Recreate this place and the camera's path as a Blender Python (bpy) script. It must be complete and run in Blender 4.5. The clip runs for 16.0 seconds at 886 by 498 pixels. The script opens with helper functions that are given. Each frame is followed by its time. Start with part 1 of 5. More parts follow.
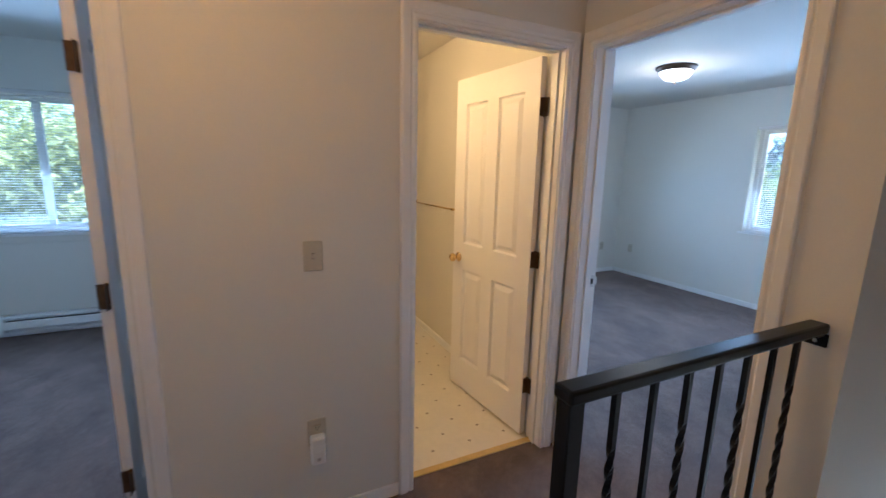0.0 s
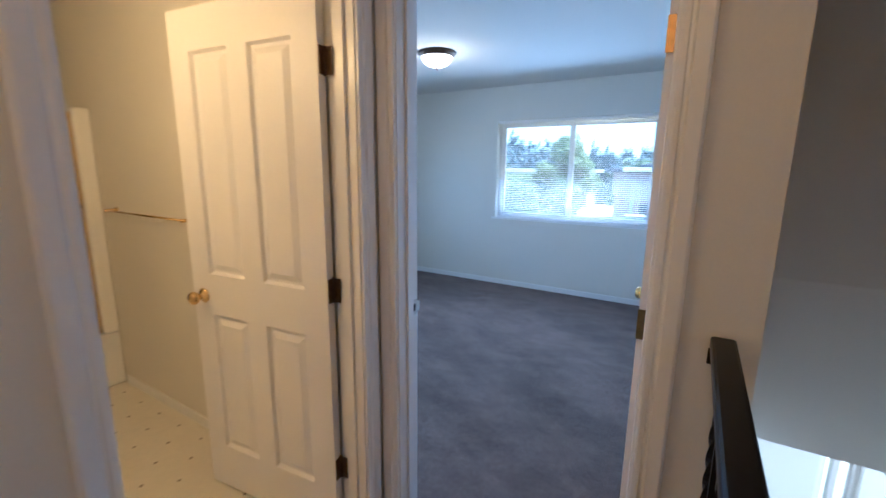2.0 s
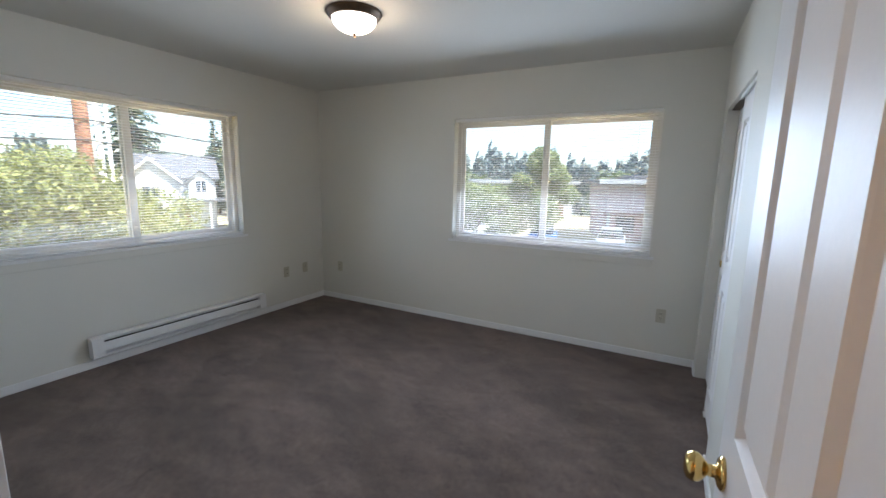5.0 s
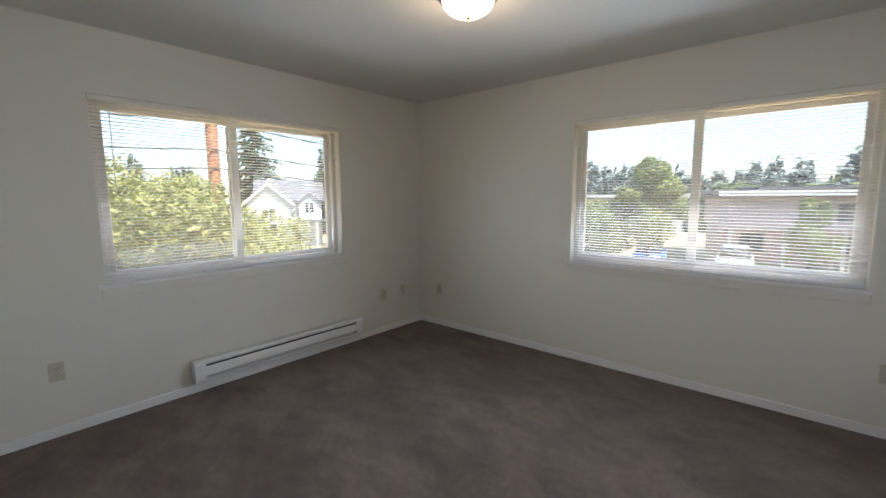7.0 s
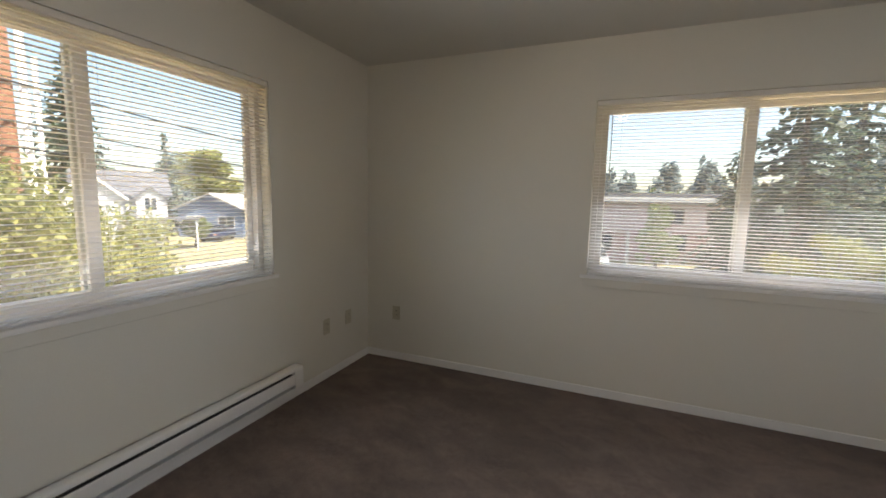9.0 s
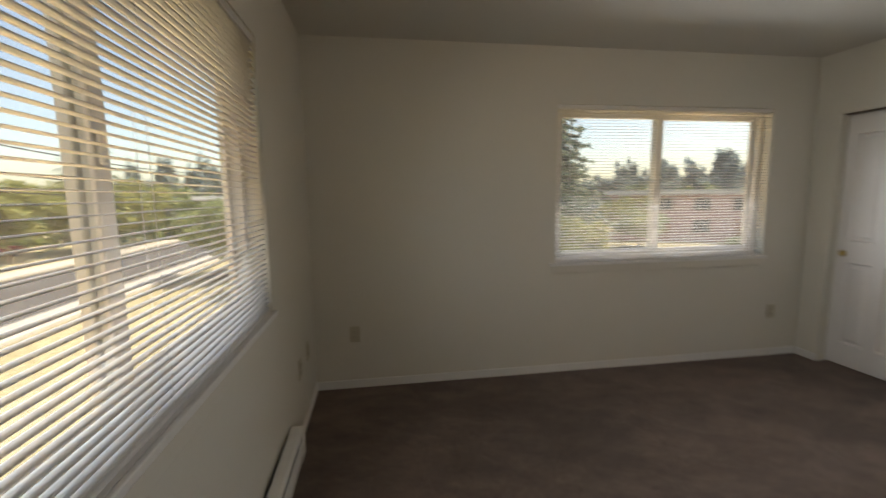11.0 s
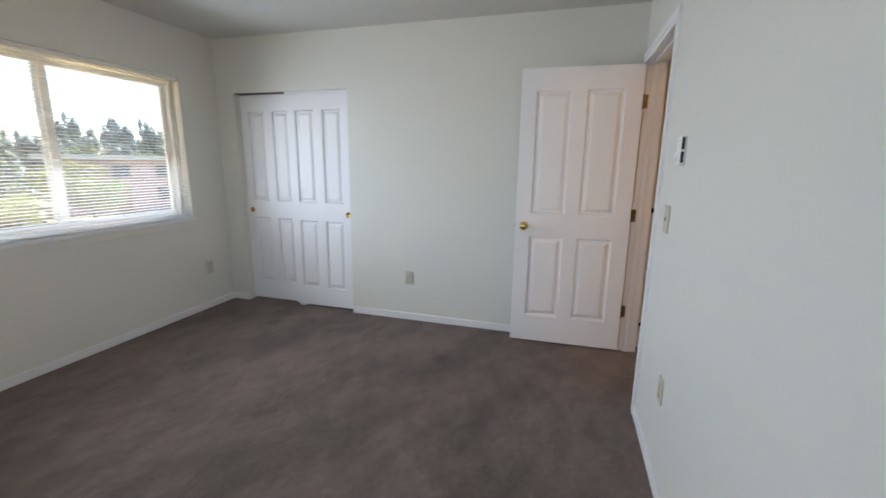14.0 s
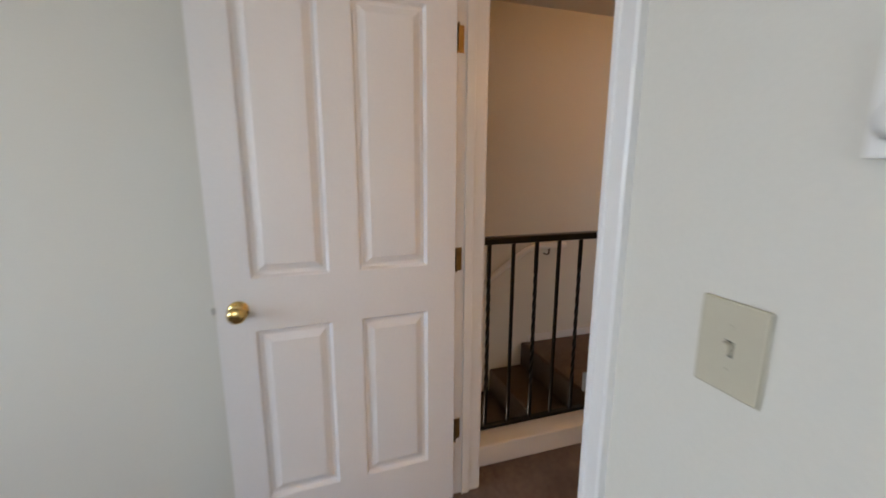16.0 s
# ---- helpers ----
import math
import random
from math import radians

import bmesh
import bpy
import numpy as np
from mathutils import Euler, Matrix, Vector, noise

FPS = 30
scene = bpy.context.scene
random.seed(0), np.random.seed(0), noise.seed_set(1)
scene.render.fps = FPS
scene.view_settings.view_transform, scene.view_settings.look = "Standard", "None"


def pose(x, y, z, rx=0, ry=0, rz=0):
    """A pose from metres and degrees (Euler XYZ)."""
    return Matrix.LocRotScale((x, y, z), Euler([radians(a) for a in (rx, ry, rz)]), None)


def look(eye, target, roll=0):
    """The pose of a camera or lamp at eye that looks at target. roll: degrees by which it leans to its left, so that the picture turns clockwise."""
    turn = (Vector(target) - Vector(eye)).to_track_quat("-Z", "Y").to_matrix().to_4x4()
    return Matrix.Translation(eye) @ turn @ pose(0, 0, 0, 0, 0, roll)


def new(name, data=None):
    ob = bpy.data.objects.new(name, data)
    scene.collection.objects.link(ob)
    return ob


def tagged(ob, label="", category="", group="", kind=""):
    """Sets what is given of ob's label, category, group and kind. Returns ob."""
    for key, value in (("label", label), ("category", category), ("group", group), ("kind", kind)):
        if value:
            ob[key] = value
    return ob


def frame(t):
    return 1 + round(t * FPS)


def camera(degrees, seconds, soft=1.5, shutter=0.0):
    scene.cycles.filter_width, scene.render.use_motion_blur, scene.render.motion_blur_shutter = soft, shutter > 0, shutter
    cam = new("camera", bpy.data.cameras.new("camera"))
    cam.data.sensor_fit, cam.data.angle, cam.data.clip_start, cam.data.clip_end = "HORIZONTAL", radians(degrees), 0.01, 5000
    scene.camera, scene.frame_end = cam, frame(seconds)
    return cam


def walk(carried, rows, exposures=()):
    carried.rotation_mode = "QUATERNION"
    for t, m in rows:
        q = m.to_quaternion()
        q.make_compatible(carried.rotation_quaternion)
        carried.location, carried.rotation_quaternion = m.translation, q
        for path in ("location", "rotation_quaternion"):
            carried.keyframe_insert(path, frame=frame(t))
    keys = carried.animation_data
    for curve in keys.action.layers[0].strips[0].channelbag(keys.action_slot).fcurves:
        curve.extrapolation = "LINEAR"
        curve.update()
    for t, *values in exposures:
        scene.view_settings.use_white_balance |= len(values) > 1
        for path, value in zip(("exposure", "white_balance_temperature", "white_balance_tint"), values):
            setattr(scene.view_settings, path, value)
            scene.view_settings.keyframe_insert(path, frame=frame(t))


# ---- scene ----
cam = camera(93.6, 16.0, 1.5, 0.4)
PATH = [
    (0, (-0.05, -0.122, 1.476), (0.803, 1.65, 1.11), 1.3),
    (0.5, (0.034, 0.012, 1.466), (1.101, 1.666, 1.112), 1.8),
    (1, (0.148, 0.166, 1.467), (1.421, 1.667, 1.112), 1.8),
    (1.5, (0.216, 0.317, 1.456), (1.683, 1.63, 1.105), 1.7),
    (2, (0.291, 0.526, 1.46), (1.971, 1.544, 1.083), 0.6),
    (2.5, (0.475, 0.664, 1.436), (2.275, 1.449, 1.053), 1.2),
    (3, (0.722, 0.783, 1.46), (2.56, 1.494, 1.12), 0.9),
    (3.2, (0.82, 0.862, 1.456), (2.686, 1.503, 1.127), 1.1),
    (5.3, (1.436, 0.787, 1.458), (3.149, 1.775, 1.165), 1.5),
    (5.5, (1.43, 0.802, 1.468), (3.135, 1.815, 1.21), 1.8),
    (6, (1.479, 0.834, 1.46), (3.138, 1.931, 1.255), -0.0),
    (6.5, (1.605, 1.008, 1.45), (3.195, 2.204, 1.241), -1.4),
    (7, (1.757, 1.214, 1.421), (3.259, 2.511, 1.175), -0.3),
    (7.5, (1.918, 1.48, 1.442), (3.402, 2.796, 1.183), 0.6),
    (8, (1.985, 1.811, 1.424), (3.569, 2.992, 1.111), -1.2),
    (8.5, (2.043, 2.171, 1.41), (3.78, 3.089, 1.033), -0.2),
    (8.7, (2.114, 2.302, 1.377), (3.898, 3.151, 1.068), 0.4),
    (10.8, (2.2, 3.942, 1.4), (4.185, 3.92, 1.156), -0.7),
    (11, (2.204, 4.032, 1.391), (4.165, 3.732, 1.137), -0.7),
    (11.5, (2.116, 4.267, 1.445), (3.934, 3.553, 1.016), -1.1),
    (12, (1.983, 4.309, 1.448), (3.671, 3.381, 0.909), -0.4),
    (12.5, (1.905, 4.305, 1.445), (3.361, 3.027, 0.949), -0.1),
    (13, (1.854, 4.215, 1.419), (3.012, 2.641, 0.992), 0.6),
    (13.5, (1.917, 4.047, 1.402), (2.75, 2.269, 1.021), 0.5),
    (14, (2.001, 3.806, 1.379), (2.551, 1.926, 0.973), 0.8),
    (14.5, (1.99, 3.367, 1.395), (2.328, 1.443, 0.966), 2.8),
    (15, (2.032, 2.904, 1.387), (2.02, 0.942, 1.002), 1.2),
    (15.5, (2.074, 2.473, 1.38), (1.785, 0.534, 0.984), 0.1),
    (16, (2.071, 2.045, 1.374), (1.454, 0.183, 0.983), 0.2),
]
EXPOSURES = [(0.0, 2.58, 4450, 8), (1.5, 2.5, 4350, 8), (2.4, 2.36, 4200, 7), (3.2, 2.05, 4100, 7), (5.3, 1.9, 6150, 13), (7.0, 1.83, 6400, 14), (8.7, 1.62, 7000, 16), (10.8, 1.12, 7700, 15), (11.5, 1.52, 7900, 15), (12.0, 1.68, 7900, 16), (12.5, 2.08, 7800, 15), (13.0, 2.12, 6800, 14), (13.5, 2.05, 6300, 13), (14.0, 2.02, 6300, 13), (15.0, 2.06, 6900, 14), (15.5, 2.09, 6950, 15), (16.0, 2.04, 6750, 15)]
walk(cam, [(t, look(eye, target, roll)) for t, eye, target, roll in PATH], EXPOSURES)

# ---------------------------------------------------------------- sky, sun and lamps
SKY, SUN, SUN_DIR = 0.125, 5.0, Vector((0.04, 0.52, -0.85)).normalized()   # the way the sunlight travels
world = bpy.data.worlds.new("sky")
scene.world = world
world.use_nodes = True
wn = world.node_tree.nodes
sky = wn.new("ShaderNodeTexSky")
sky.sky_type, sky.sun_disc = "NISHITA", False
sky.dust_density = 1.3
sky.sun_elevation = math.asin(-SUN_DIR.z)
sky.sun_rotation = math.atan2(-SUN_DIR.x, -SUN_DIR.y)
wn["Background"].inputs["Strength"].default_value = SKY
world.node_tree.links.new(sky.outputs[0], wn["Background"].inputs["Color"])
sun = new("sun", bpy.data.lights.new("sun", "SUN"))
sun.data.energy, sun.data.angle, sun.data.color = SUN, radians(0.5), (1.0, 0.95, 0.86)
sun.matrix_world = look((0, 0, 30), Vector((0, 0, 30)) + SUN_DIR)


def bulb(name, place, watts, colour, radius=0.06):
    ob = new(name, bpy.data.lights.new(name, "POINT"))
    ob.data.energy, ob.data.color, ob.data.shadow_soft_size = watts, colour, radius
    ob.location = place
    return ob


LAMP_BED, LAMP_HALL, LAMP_BATH = (3.535, 2.573), (-0.30, 0.58), (0.45, 2.3)
bulb("bulb_bedroom", (*LAMP_BED, 2.27), 1.6, (1.0, 0.76, 0.49))
bulb("bulb_hall", (*LAMP_HALL, 2.27), 1.8, (1.0, 0.36, 0.012))
bulb("bulb_bath", (*LAMP_BATH, 2.05), 4.7, (1.0, 0.51, 0.14))


def daylight_lamp(name, place, rz, w, h, watts, tilt=66, colour=(0.70, 0.84, 1.0), spread=138):
    """Stands in for the sky's light in a window opening, or the sunlit ground's outside one."""
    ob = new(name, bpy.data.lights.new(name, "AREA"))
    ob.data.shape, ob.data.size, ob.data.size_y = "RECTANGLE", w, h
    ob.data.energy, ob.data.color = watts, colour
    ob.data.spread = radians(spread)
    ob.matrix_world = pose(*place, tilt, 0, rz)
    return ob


BOUNCE_TINT = (1.0, 0.72, 0.36)     # tint of the added bounce lamps: sunlit dry grass and yellow leaves
daylight_lamp("sky_north", (3.21, 4.512, 1.46), 180, 1.74, 1.0, 3.7, 74)
daylight_lamp("sky_east", (5.177, 1.82, 1.44), 90, 1.74, 1.0, 8.0, 80)
daylight_lamp("sky_left_room", (-1.55, 4.512, 1.46), 180, 1.72, 1.12, 7.5, 76)
# added light for the lower room, set in a window out of view
daylight_lamp("lower_fill", (3.65, -3.99, -1.6), 0, 2.4, 1.9, 36, 92, (0.95, 0.93, 0.90))
# added fill lamps outside the glass, below the sills, for warm ground bounce
daylight_lamp("ground_fill_north", (3.21, 5.02, 0.60), 180, 1.70, 0.60, 5.0, 140, BOUNCE_TINT, 120)
daylight_lamp("ground_fill_east", (5.685, 1.81, 0.58), 90, 1.70, 0.60, 5.0, 140, BOUNCE_TINT, 120)

# ---------------------------------------------------------------- materials


def mat(name, colour, rough=0.6, vary=0.06, grain=60.0, blotch=1.5, bump=0.0, metal=0.0, spec=0.5, hue=None):
    """A surface with fine grain and broad blotches round one colour, and a fine relief."""
    m = bpy.data.materials.new(name)
    m.use_nodes = True
    nt = m.node_tree
    n, link = nt.nodes, nt.links.new
    bsdf = n["Principled BSDF"]
    bsdf.inputs["Roughness"].default_value = rough
    bsdf.inputs["Metallic"].default_value = metal
    bsdf.inputs["Specular IOR Level"].default_value = spec
    co = n.new("ShaderNodeTexCoord")
    fine, broad = n.new("ShaderNodeTexNoise"), n.new("ShaderNodeTexNoise")
    fine.inputs["Scale"].default_value, broad.inputs["Scale"].default_value = grain, blotch
    fine.inputs["Detail"].default_value, broad.inputs["Detail"].default_value = 4, 5
    for t in (fine, broad):
        link(co.outputs["Object"], t.inputs["Vector"])
    both = n.new("ShaderNodeMix")
    both.data_type, both.inputs["Factor"].default_value = "FLOAT", 0.5
    link(fine.outputs["Fac"], both.inputs[2])
    link(broad.outputs["Fac"], both.inputs[3])
    ramp = n.new("ShaderNodeValToRGB")
    other = hue or colour
    ramp.color_ramp.elements[0].position, ramp.color_ramp.elements[1].position = 0.3, 0.7
    ramp.color_ramp.elements[0].color = (*[c * (1 - vary) for c in other], 1)
    ramp.color_ramp.elements[1].color = (*[min(1, c * (1 + vary)) for c in colour], 1)
    link(both.outputs[0], ramp.inputs["Fac"])
    link(ramp.outputs["Color"], bsdf.inputs["Base Color"])
    if bump:
        b = n.new("ShaderNodeBump")
        b.inputs["Strength"].default_value, b.inputs["Distance"].default_value = 0.6, bump
        link(fine.outputs["Fac"], b.inputs["Height"])
        link(b.outputs["Normal"], bsdf.inputs["Normal"])
    return m


WALL = mat("wall_paint", (0.70, 0.675, 0.605), 0.55, 0.025, 140, 0.8, 0.0006, spec=0.35)
CEIL = mat("ceiling_paint", (0.66, 0.635, 0.575), 0.8, 0.03, 170, 1.0, 0.0015, spec=0.2)
TRIM = mat("white_trim_paint", (0.80, 0.79, 0.77), 0.32, 0.02, 40, 2.0, 0.0002)
DOOR = mat("white_door_paint", (0.82, 0.80, 0.79), 0.44, 0.02, 90, 2.0, 0.0003)


def carpet(name, colour, streak=0.20):
    """Cut pile: fine tufts, brushed strokes left by a vacuum cleaner, broad wear and a few small stains."""
    m = bpy.data.materials.new(name)
    m.use_nodes = True
    n, link = m.node_tree.nodes, m.node_tree.links.new
    bsdf = n["Principled BSDF"]
    bsdf.inputs["Roughness"].default_value, bsdf.inputs["Specular IOR Level"].default_value = 0.95, 0.05
    bsdf.inputs["Sheen Weight"].default_value, bsdf.inputs["Sheen Roughness"].default_value = 0.15, 0.5
    co = n.new("ShaderNodeTexCoord")

    def layer(scale, turn, stretch, detail, lo, hi, low, high, rough=0.5):
        mp = n.new("ShaderNodeMapping")
        mp.inputs["Rotation"].default_value = (0, 0, radians(turn))
        mp.vector_type = "TEXTURE"
        mp.inputs["Scale"].default_value = (1 / stretch, 1, 1)
        link(co.outputs["Object"], mp.inputs["Vector"])
        t = n.new("ShaderNodeTexNoise")
        t.inputs["Scale"].default_value, t.inputs["Detail"].default_value, t.inputs["Roughness"].default_value = scale, detail, rough
        link(mp.outputs[0], t.inputs["Vector"])
        r = n.new("ShaderNodeMapRange")
        r.inputs[1].default_value, r.inputs[2].default_value, r.inputs[3].default_value, r.inputs[4].default_value = lo, hi, low, high
        link(t.outputs["Fac"], r.inputs[0])
        return r.outputs[0], t.outputs["Fac"]

    def times(a, b):
        q = n.new("ShaderNodeMath")
        q.operation = "MULTIPLY"
        link(a, q.inputs[0])
        link(b, q.inputs[1])
        return q.outputs[0]
    tuft, tuft_fac = layer(420, 0, 1, 3, 0.3, 0.7, 0.72, 1.28)
    clump, _ = layer(38, 10, 1, 5, 0.35, 0.65, 0.88, 1.12, 0.6)
    stroke1, _ = layer(2.4, 64, 0.42, 5, 0.42, 0.55, 1 - streak, 1 + 0.3 * streak, 0.62)
    stroke2, _ = layer(6.5, 112, 0.45, 4, 0.42, 0.62, 1 + 0.5 * streak, 1 - 0.5 * streak, 0.6)
    scuff, _ = layer(3.4, 30, 0.75, 6, 0.30, 0.44, 1 - 1.1 * streak, 1.0, 0.65)
    pile, _ = layer(11, 66, 0.6, 5, 0.40, 0.62, 1 - 0.35 * streak, 1 + 0.25 * streak, 0.65)
    wear, _ = layer(1.1, 0, 1, 4, 0.3, 0.7, 0.92, 1.08)
    stain, _ = layer(4.2, 75, 0.5, 5, 0.27, 0.32, 0.60, 1.0, 0.6)
    f = times(times(times(tuft, clump), times(stroke1, stroke2)), times(times(wear, scuff), times(stain, pile)))
    mix = n.new("ShaderNodeVectorMath")
    mix.operation = "SCALE"
    mix.inputs[0].default_value = colour
    link(f, mix.inputs["Scale"])
    link(mix.outputs[0], bsdf.inputs["Base Color"])
    b = n.new("ShaderNodeBump")
    b.inputs["Strength"].default_value, b.inputs["Distance"].default_value = 0.8, 0.006
    link(tuft_fac, b.inputs["Height"])
    link(b.outputs["Normal"], bsdf.inputs["Normal"])
    return m


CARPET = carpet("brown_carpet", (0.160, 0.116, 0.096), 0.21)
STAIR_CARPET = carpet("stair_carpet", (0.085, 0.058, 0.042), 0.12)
BLACK_IRON = mat("black_enamelled_iron", (0.007, 0.007, 0.008), 0.33, 0.3, 50, 6, 0.0004, spec=0.22)
BRASS = mat("polished_brass", (0.72, 0.52, 0.20), 0.16, 0.1, 60, 8, 0, 1.0)
OLD_BRASS = mat("antique_brass", (0.26, 0.18, 0.08), 0.32, 0.3, 60, 20, 0.0002, 0.9)
BRONZE = mat("antique_bronze", (0.09, 0.055, 0.03), 0.38, 0.3, 60, 20, 0.0002, 0.7)
STEEL = mat("zinc_steel", (0.55, 0.54, 0.52), 0.3, 0.1, 80, 10, 0, 1.0)
IVORY = mat("ivory_plastic", (0.52, 0.48, 0.37), 0.4, 0.03, 60, 6)
WHITE_PLASTIC = mat("white_plastic", (0.80, 0.79, 0.76), 0.35, 0.02, 60, 6)
DARK = mat("dark_slot", (0.02, 0.02, 0.02), 0.7, 0.2)
HEATER = mat("white_heater_enamel", (0.80, 0.79, 0.77), 0.35, 0.03, 50, 3)
VINYL_FRAME = mat("white_window_vinyl", (0.78, 0.75, 0.70), 0.4, 0.03, 40, 3)
SLAT = mat("white_blind_slat", (0.82, 0.80, 0.77), 0.4, 0.03, 30, 4)
TUB = mat("white_tub_acrylic", (0.85, 0.84, 0.80), 0.15, 0.015, 30, 2)
WOOD_STRIP = mat("brass_threshold_strip", (0.62, 0.45, 0.16), 0.35, 0.15, 70, 9, 0, 0.6)


def vinyl():
    """Cream sheet vinyl printed with small dark diamonds on a square lattice, marbled."""
    m = mat("printed_sheet_vinyl", (0.72, 0.68, 0.58), 0.3, 0.05, 30, 6, 0.0002)
    nt = m.node_tree
    n, link = nt.nodes, nt.links.new
    co = n.new("ShaderNodeTexCoord")
    sep = n.new("ShaderNodeSeparateXYZ")
    link(co.outputs["Object"], sep.inputs[0])

    def calc(op, a, b=None, c=None):
        q = n.new("ShaderNodeMath")
        q.operation = op
        for i, v in enumerate((a, b, c)):
            if v is None:
                continue
            if isinstance(v, (int, float)):
                q.inputs[i].default_value = v
            else:
                link(v, q.inputs[i])
        return q.outputs[0]

    def cell(ax, ay):
        u = calc("ABSOLUTE", calc("SUBTRACT", calc("FRACT", calc("DIVIDE", ax, 0.225)), 0.5))
        v = calc("ABSOLUTE", calc("SUBTRACT", calc("FRACT", calc("DIVIDE", ay, 0.225)), 0.5))
        return calc("LESS_THAN", calc("ADD", u, v), 0.048)
    one = cell(sep.outputs[0], sep.outputs[1])
    two = cell(calc("ADD", sep.outputs[0], 0.1125), calc("ADD", sep.outputs[1], 0.1125))
    dots = calc("MAXIMUM", one, two)
    bsdf = n["Principled BSDF"]
    old = bsdf.inputs["Base Color"].links[0].from_socket
    mix = n.new("ShaderNodeMix")
    mix.data_type = "RGBA"
    link(dots, mix.inputs[0])
    link(old, mix.inputs[6])
    mix.inputs[7].default_value = (0.26, 0.22, 0.18, 1)
    link(mix.outputs[2], bsdf.inputs["Base Color"])
    return m


VINYL = vinyl()


def see_through(m, colour, share):
    """Lets part of the light through a thin slat."""
    n, link = m.node_tree.nodes, m.node_tree.links.new
    tr, mix = n.new("ShaderNodeBsdfTranslucent"), n.new("ShaderNodeMixShader")
    tr.inputs["Color"].default_value = (*colour, 1)
    mix.inputs[0].default_value = share
    link(n["Principled BSDF"].outputs[0], mix.inputs[1])
    link(tr.outputs[0], mix.inputs[2])
    link(mix.outputs[0], n["Material Output"].inputs["Surface"])


see_through(SLAT, (0.84, 0.85, 0.88), 0.28)


def glass(name, colour, rough=0.0, haze=0.0):
    m = bpy.data.materials.new(name)
    m.use_nodes = True
    n, link = m.node_tree.nodes, m.node_tree.links.new
    n.remove(n["Principled BSDF"])
    clear, shine, mix = (n.new("ShaderNode" + k) for k in ("BsdfTransparent", "BsdfGlossy", "MixShader"))
    clear.inputs["Color"].default_value = (*colour, 1)
    shine.inputs["Roughness"].default_value = rough + 0.01
    mix.inputs[0].default_value = 0.04
    link(clear.outputs[0], mix.inputs[1])
    link(shine.outputs[0], mix.inputs[2])
    # translucent white share: outdoor haze and glare put into the pane
    film, veil = n.new("ShaderNodeBsdfTranslucent"), n.new("ShaderNodeMixShader")
    film.inputs["Color"].default_value = (0.8, 0.8, 0.8, 1)
    veil.inputs[0].default_value = haze
    link(mix.outputs[0], veil.inputs[1])
    link(film.outputs[0], veil.inputs[2])
    link(veil.outputs[0], n["Material Output"].inputs["Surface"])
    return m


GLASS = glass("hazed_window_glass", (0.94, 0.96, 0.95), 0.0, 0.055)
SHOWER_GLASS = glass("obscured_shower_glass", (0.62, 0.60, 0.50), 0.15)


def lamp_glass(name, colour, strength):
    m = bpy.data.materials.new(name)
    m.use_nodes = True
    b = m.node_tree.nodes["Principled BSDF"]
    b.inputs["Base Color"].default_value = (0.85, 0.83, 0.78, 1)
    b.inputs["Roughness"].default_value = 0.25
    b.inputs["Emission Color"].default_value = (*colour, 1)
    b.inputs["Emission Strength"].default_value = strength
    return m


LIT_GLASS = lamp_glass("lit_frosted_glass", (1.0, 0.92, 0.80), 1.15)
LIT_WARM = lamp_glass("lit_warm_glass", (1.0, 0.62, 0.28), 2.5)

# ---------------------------------------------------------------- building helpers


def box(bm, x0, x1, y0, y1, z0, z1, bevel=0.0, seg=1):
    vs = [bm.verts.new((x, y, z)) for x in (x0, x1) for y in (y0, y1) for z in (z0, z1)]
    fs = [bm.faces.new([vs[i] for i in q]) for q in ((0, 1, 3, 2), (4, 6, 7, 5), (0, 4, 5, 1), (2, 3, 7, 6), (0, 2, 6, 4), (1, 5, 7, 3))]
    if bevel:
        es = {e for f in fs for e in f.edges}
        bmesh.ops.bevel(bm, geom=list(es), offset=bevel, segments=seg, affect="EDGES", profile=0.5)


def lathe(bm, profile, seg=24, m=None):
    """Turns a profile of (radius, height) round z."""
    m = m or Matrix()
    rings = []
    for r, z in profile:
        if r < 1e-6:
            rings.append([bm.verts.new(m @ Vector((0, 0, z)))])
        else:
            rings.append([bm.verts.new(m @ Vector((r * math.cos(6.28318 * k / seg), r * math.sin(6.28318 * k / seg), z))) for k in range(seg)])
    for a, b in zip(rings, rings[1:]):
        for k in range(seg):
            j = (k + 1) % seg
            if len(a) == 1 and len(b) == 1:
                continue
            if len(a) == 1:
                bm.faces.new((a[0], b[j], b[k]))
            elif len(b) == 1:
                bm.faces.new((a[k], a[j], b[0]))
            else:
                bm.faces.new((a[k], a[j], b[j], b[k]))


def mesh_of(name, bm, material, smooth=False):
    bmesh.ops.recalc_face_normals(bm, faces=bm.faces)
    me = bpy.data.meshes.new(name)
    bm.to_mesh(me)
    bm.free()
    me.materials.append(material)
    if smooth:
        me.polygons.foreach_set("use_smooth", [True] * len(me.polygons))
    return me


def part(name, bm, material, parent, label="", smooth=False, m=None):
    ob = new(name, mesh_of(name, bm, material, smooth) if isinstance(bm, bmesh.types.BMesh) else bm)
    ob.parent = parent
    if m is not None:
        ob.matrix_basis = m
    return tagged(ob, label)


def thing(name, m, label, category, group="", kind=""):
    ob = new(name)
    ob.empty_display_size = 0.1
    ob.matrix_basis = m
    return tagged(ob, label, category, group, kind)


def solid(name, bm, material, label, category, kind="structure", smooth=False):
    return tagged(new(name, mesh_of(name, bm, material, smooth)), label, category, "", kind)


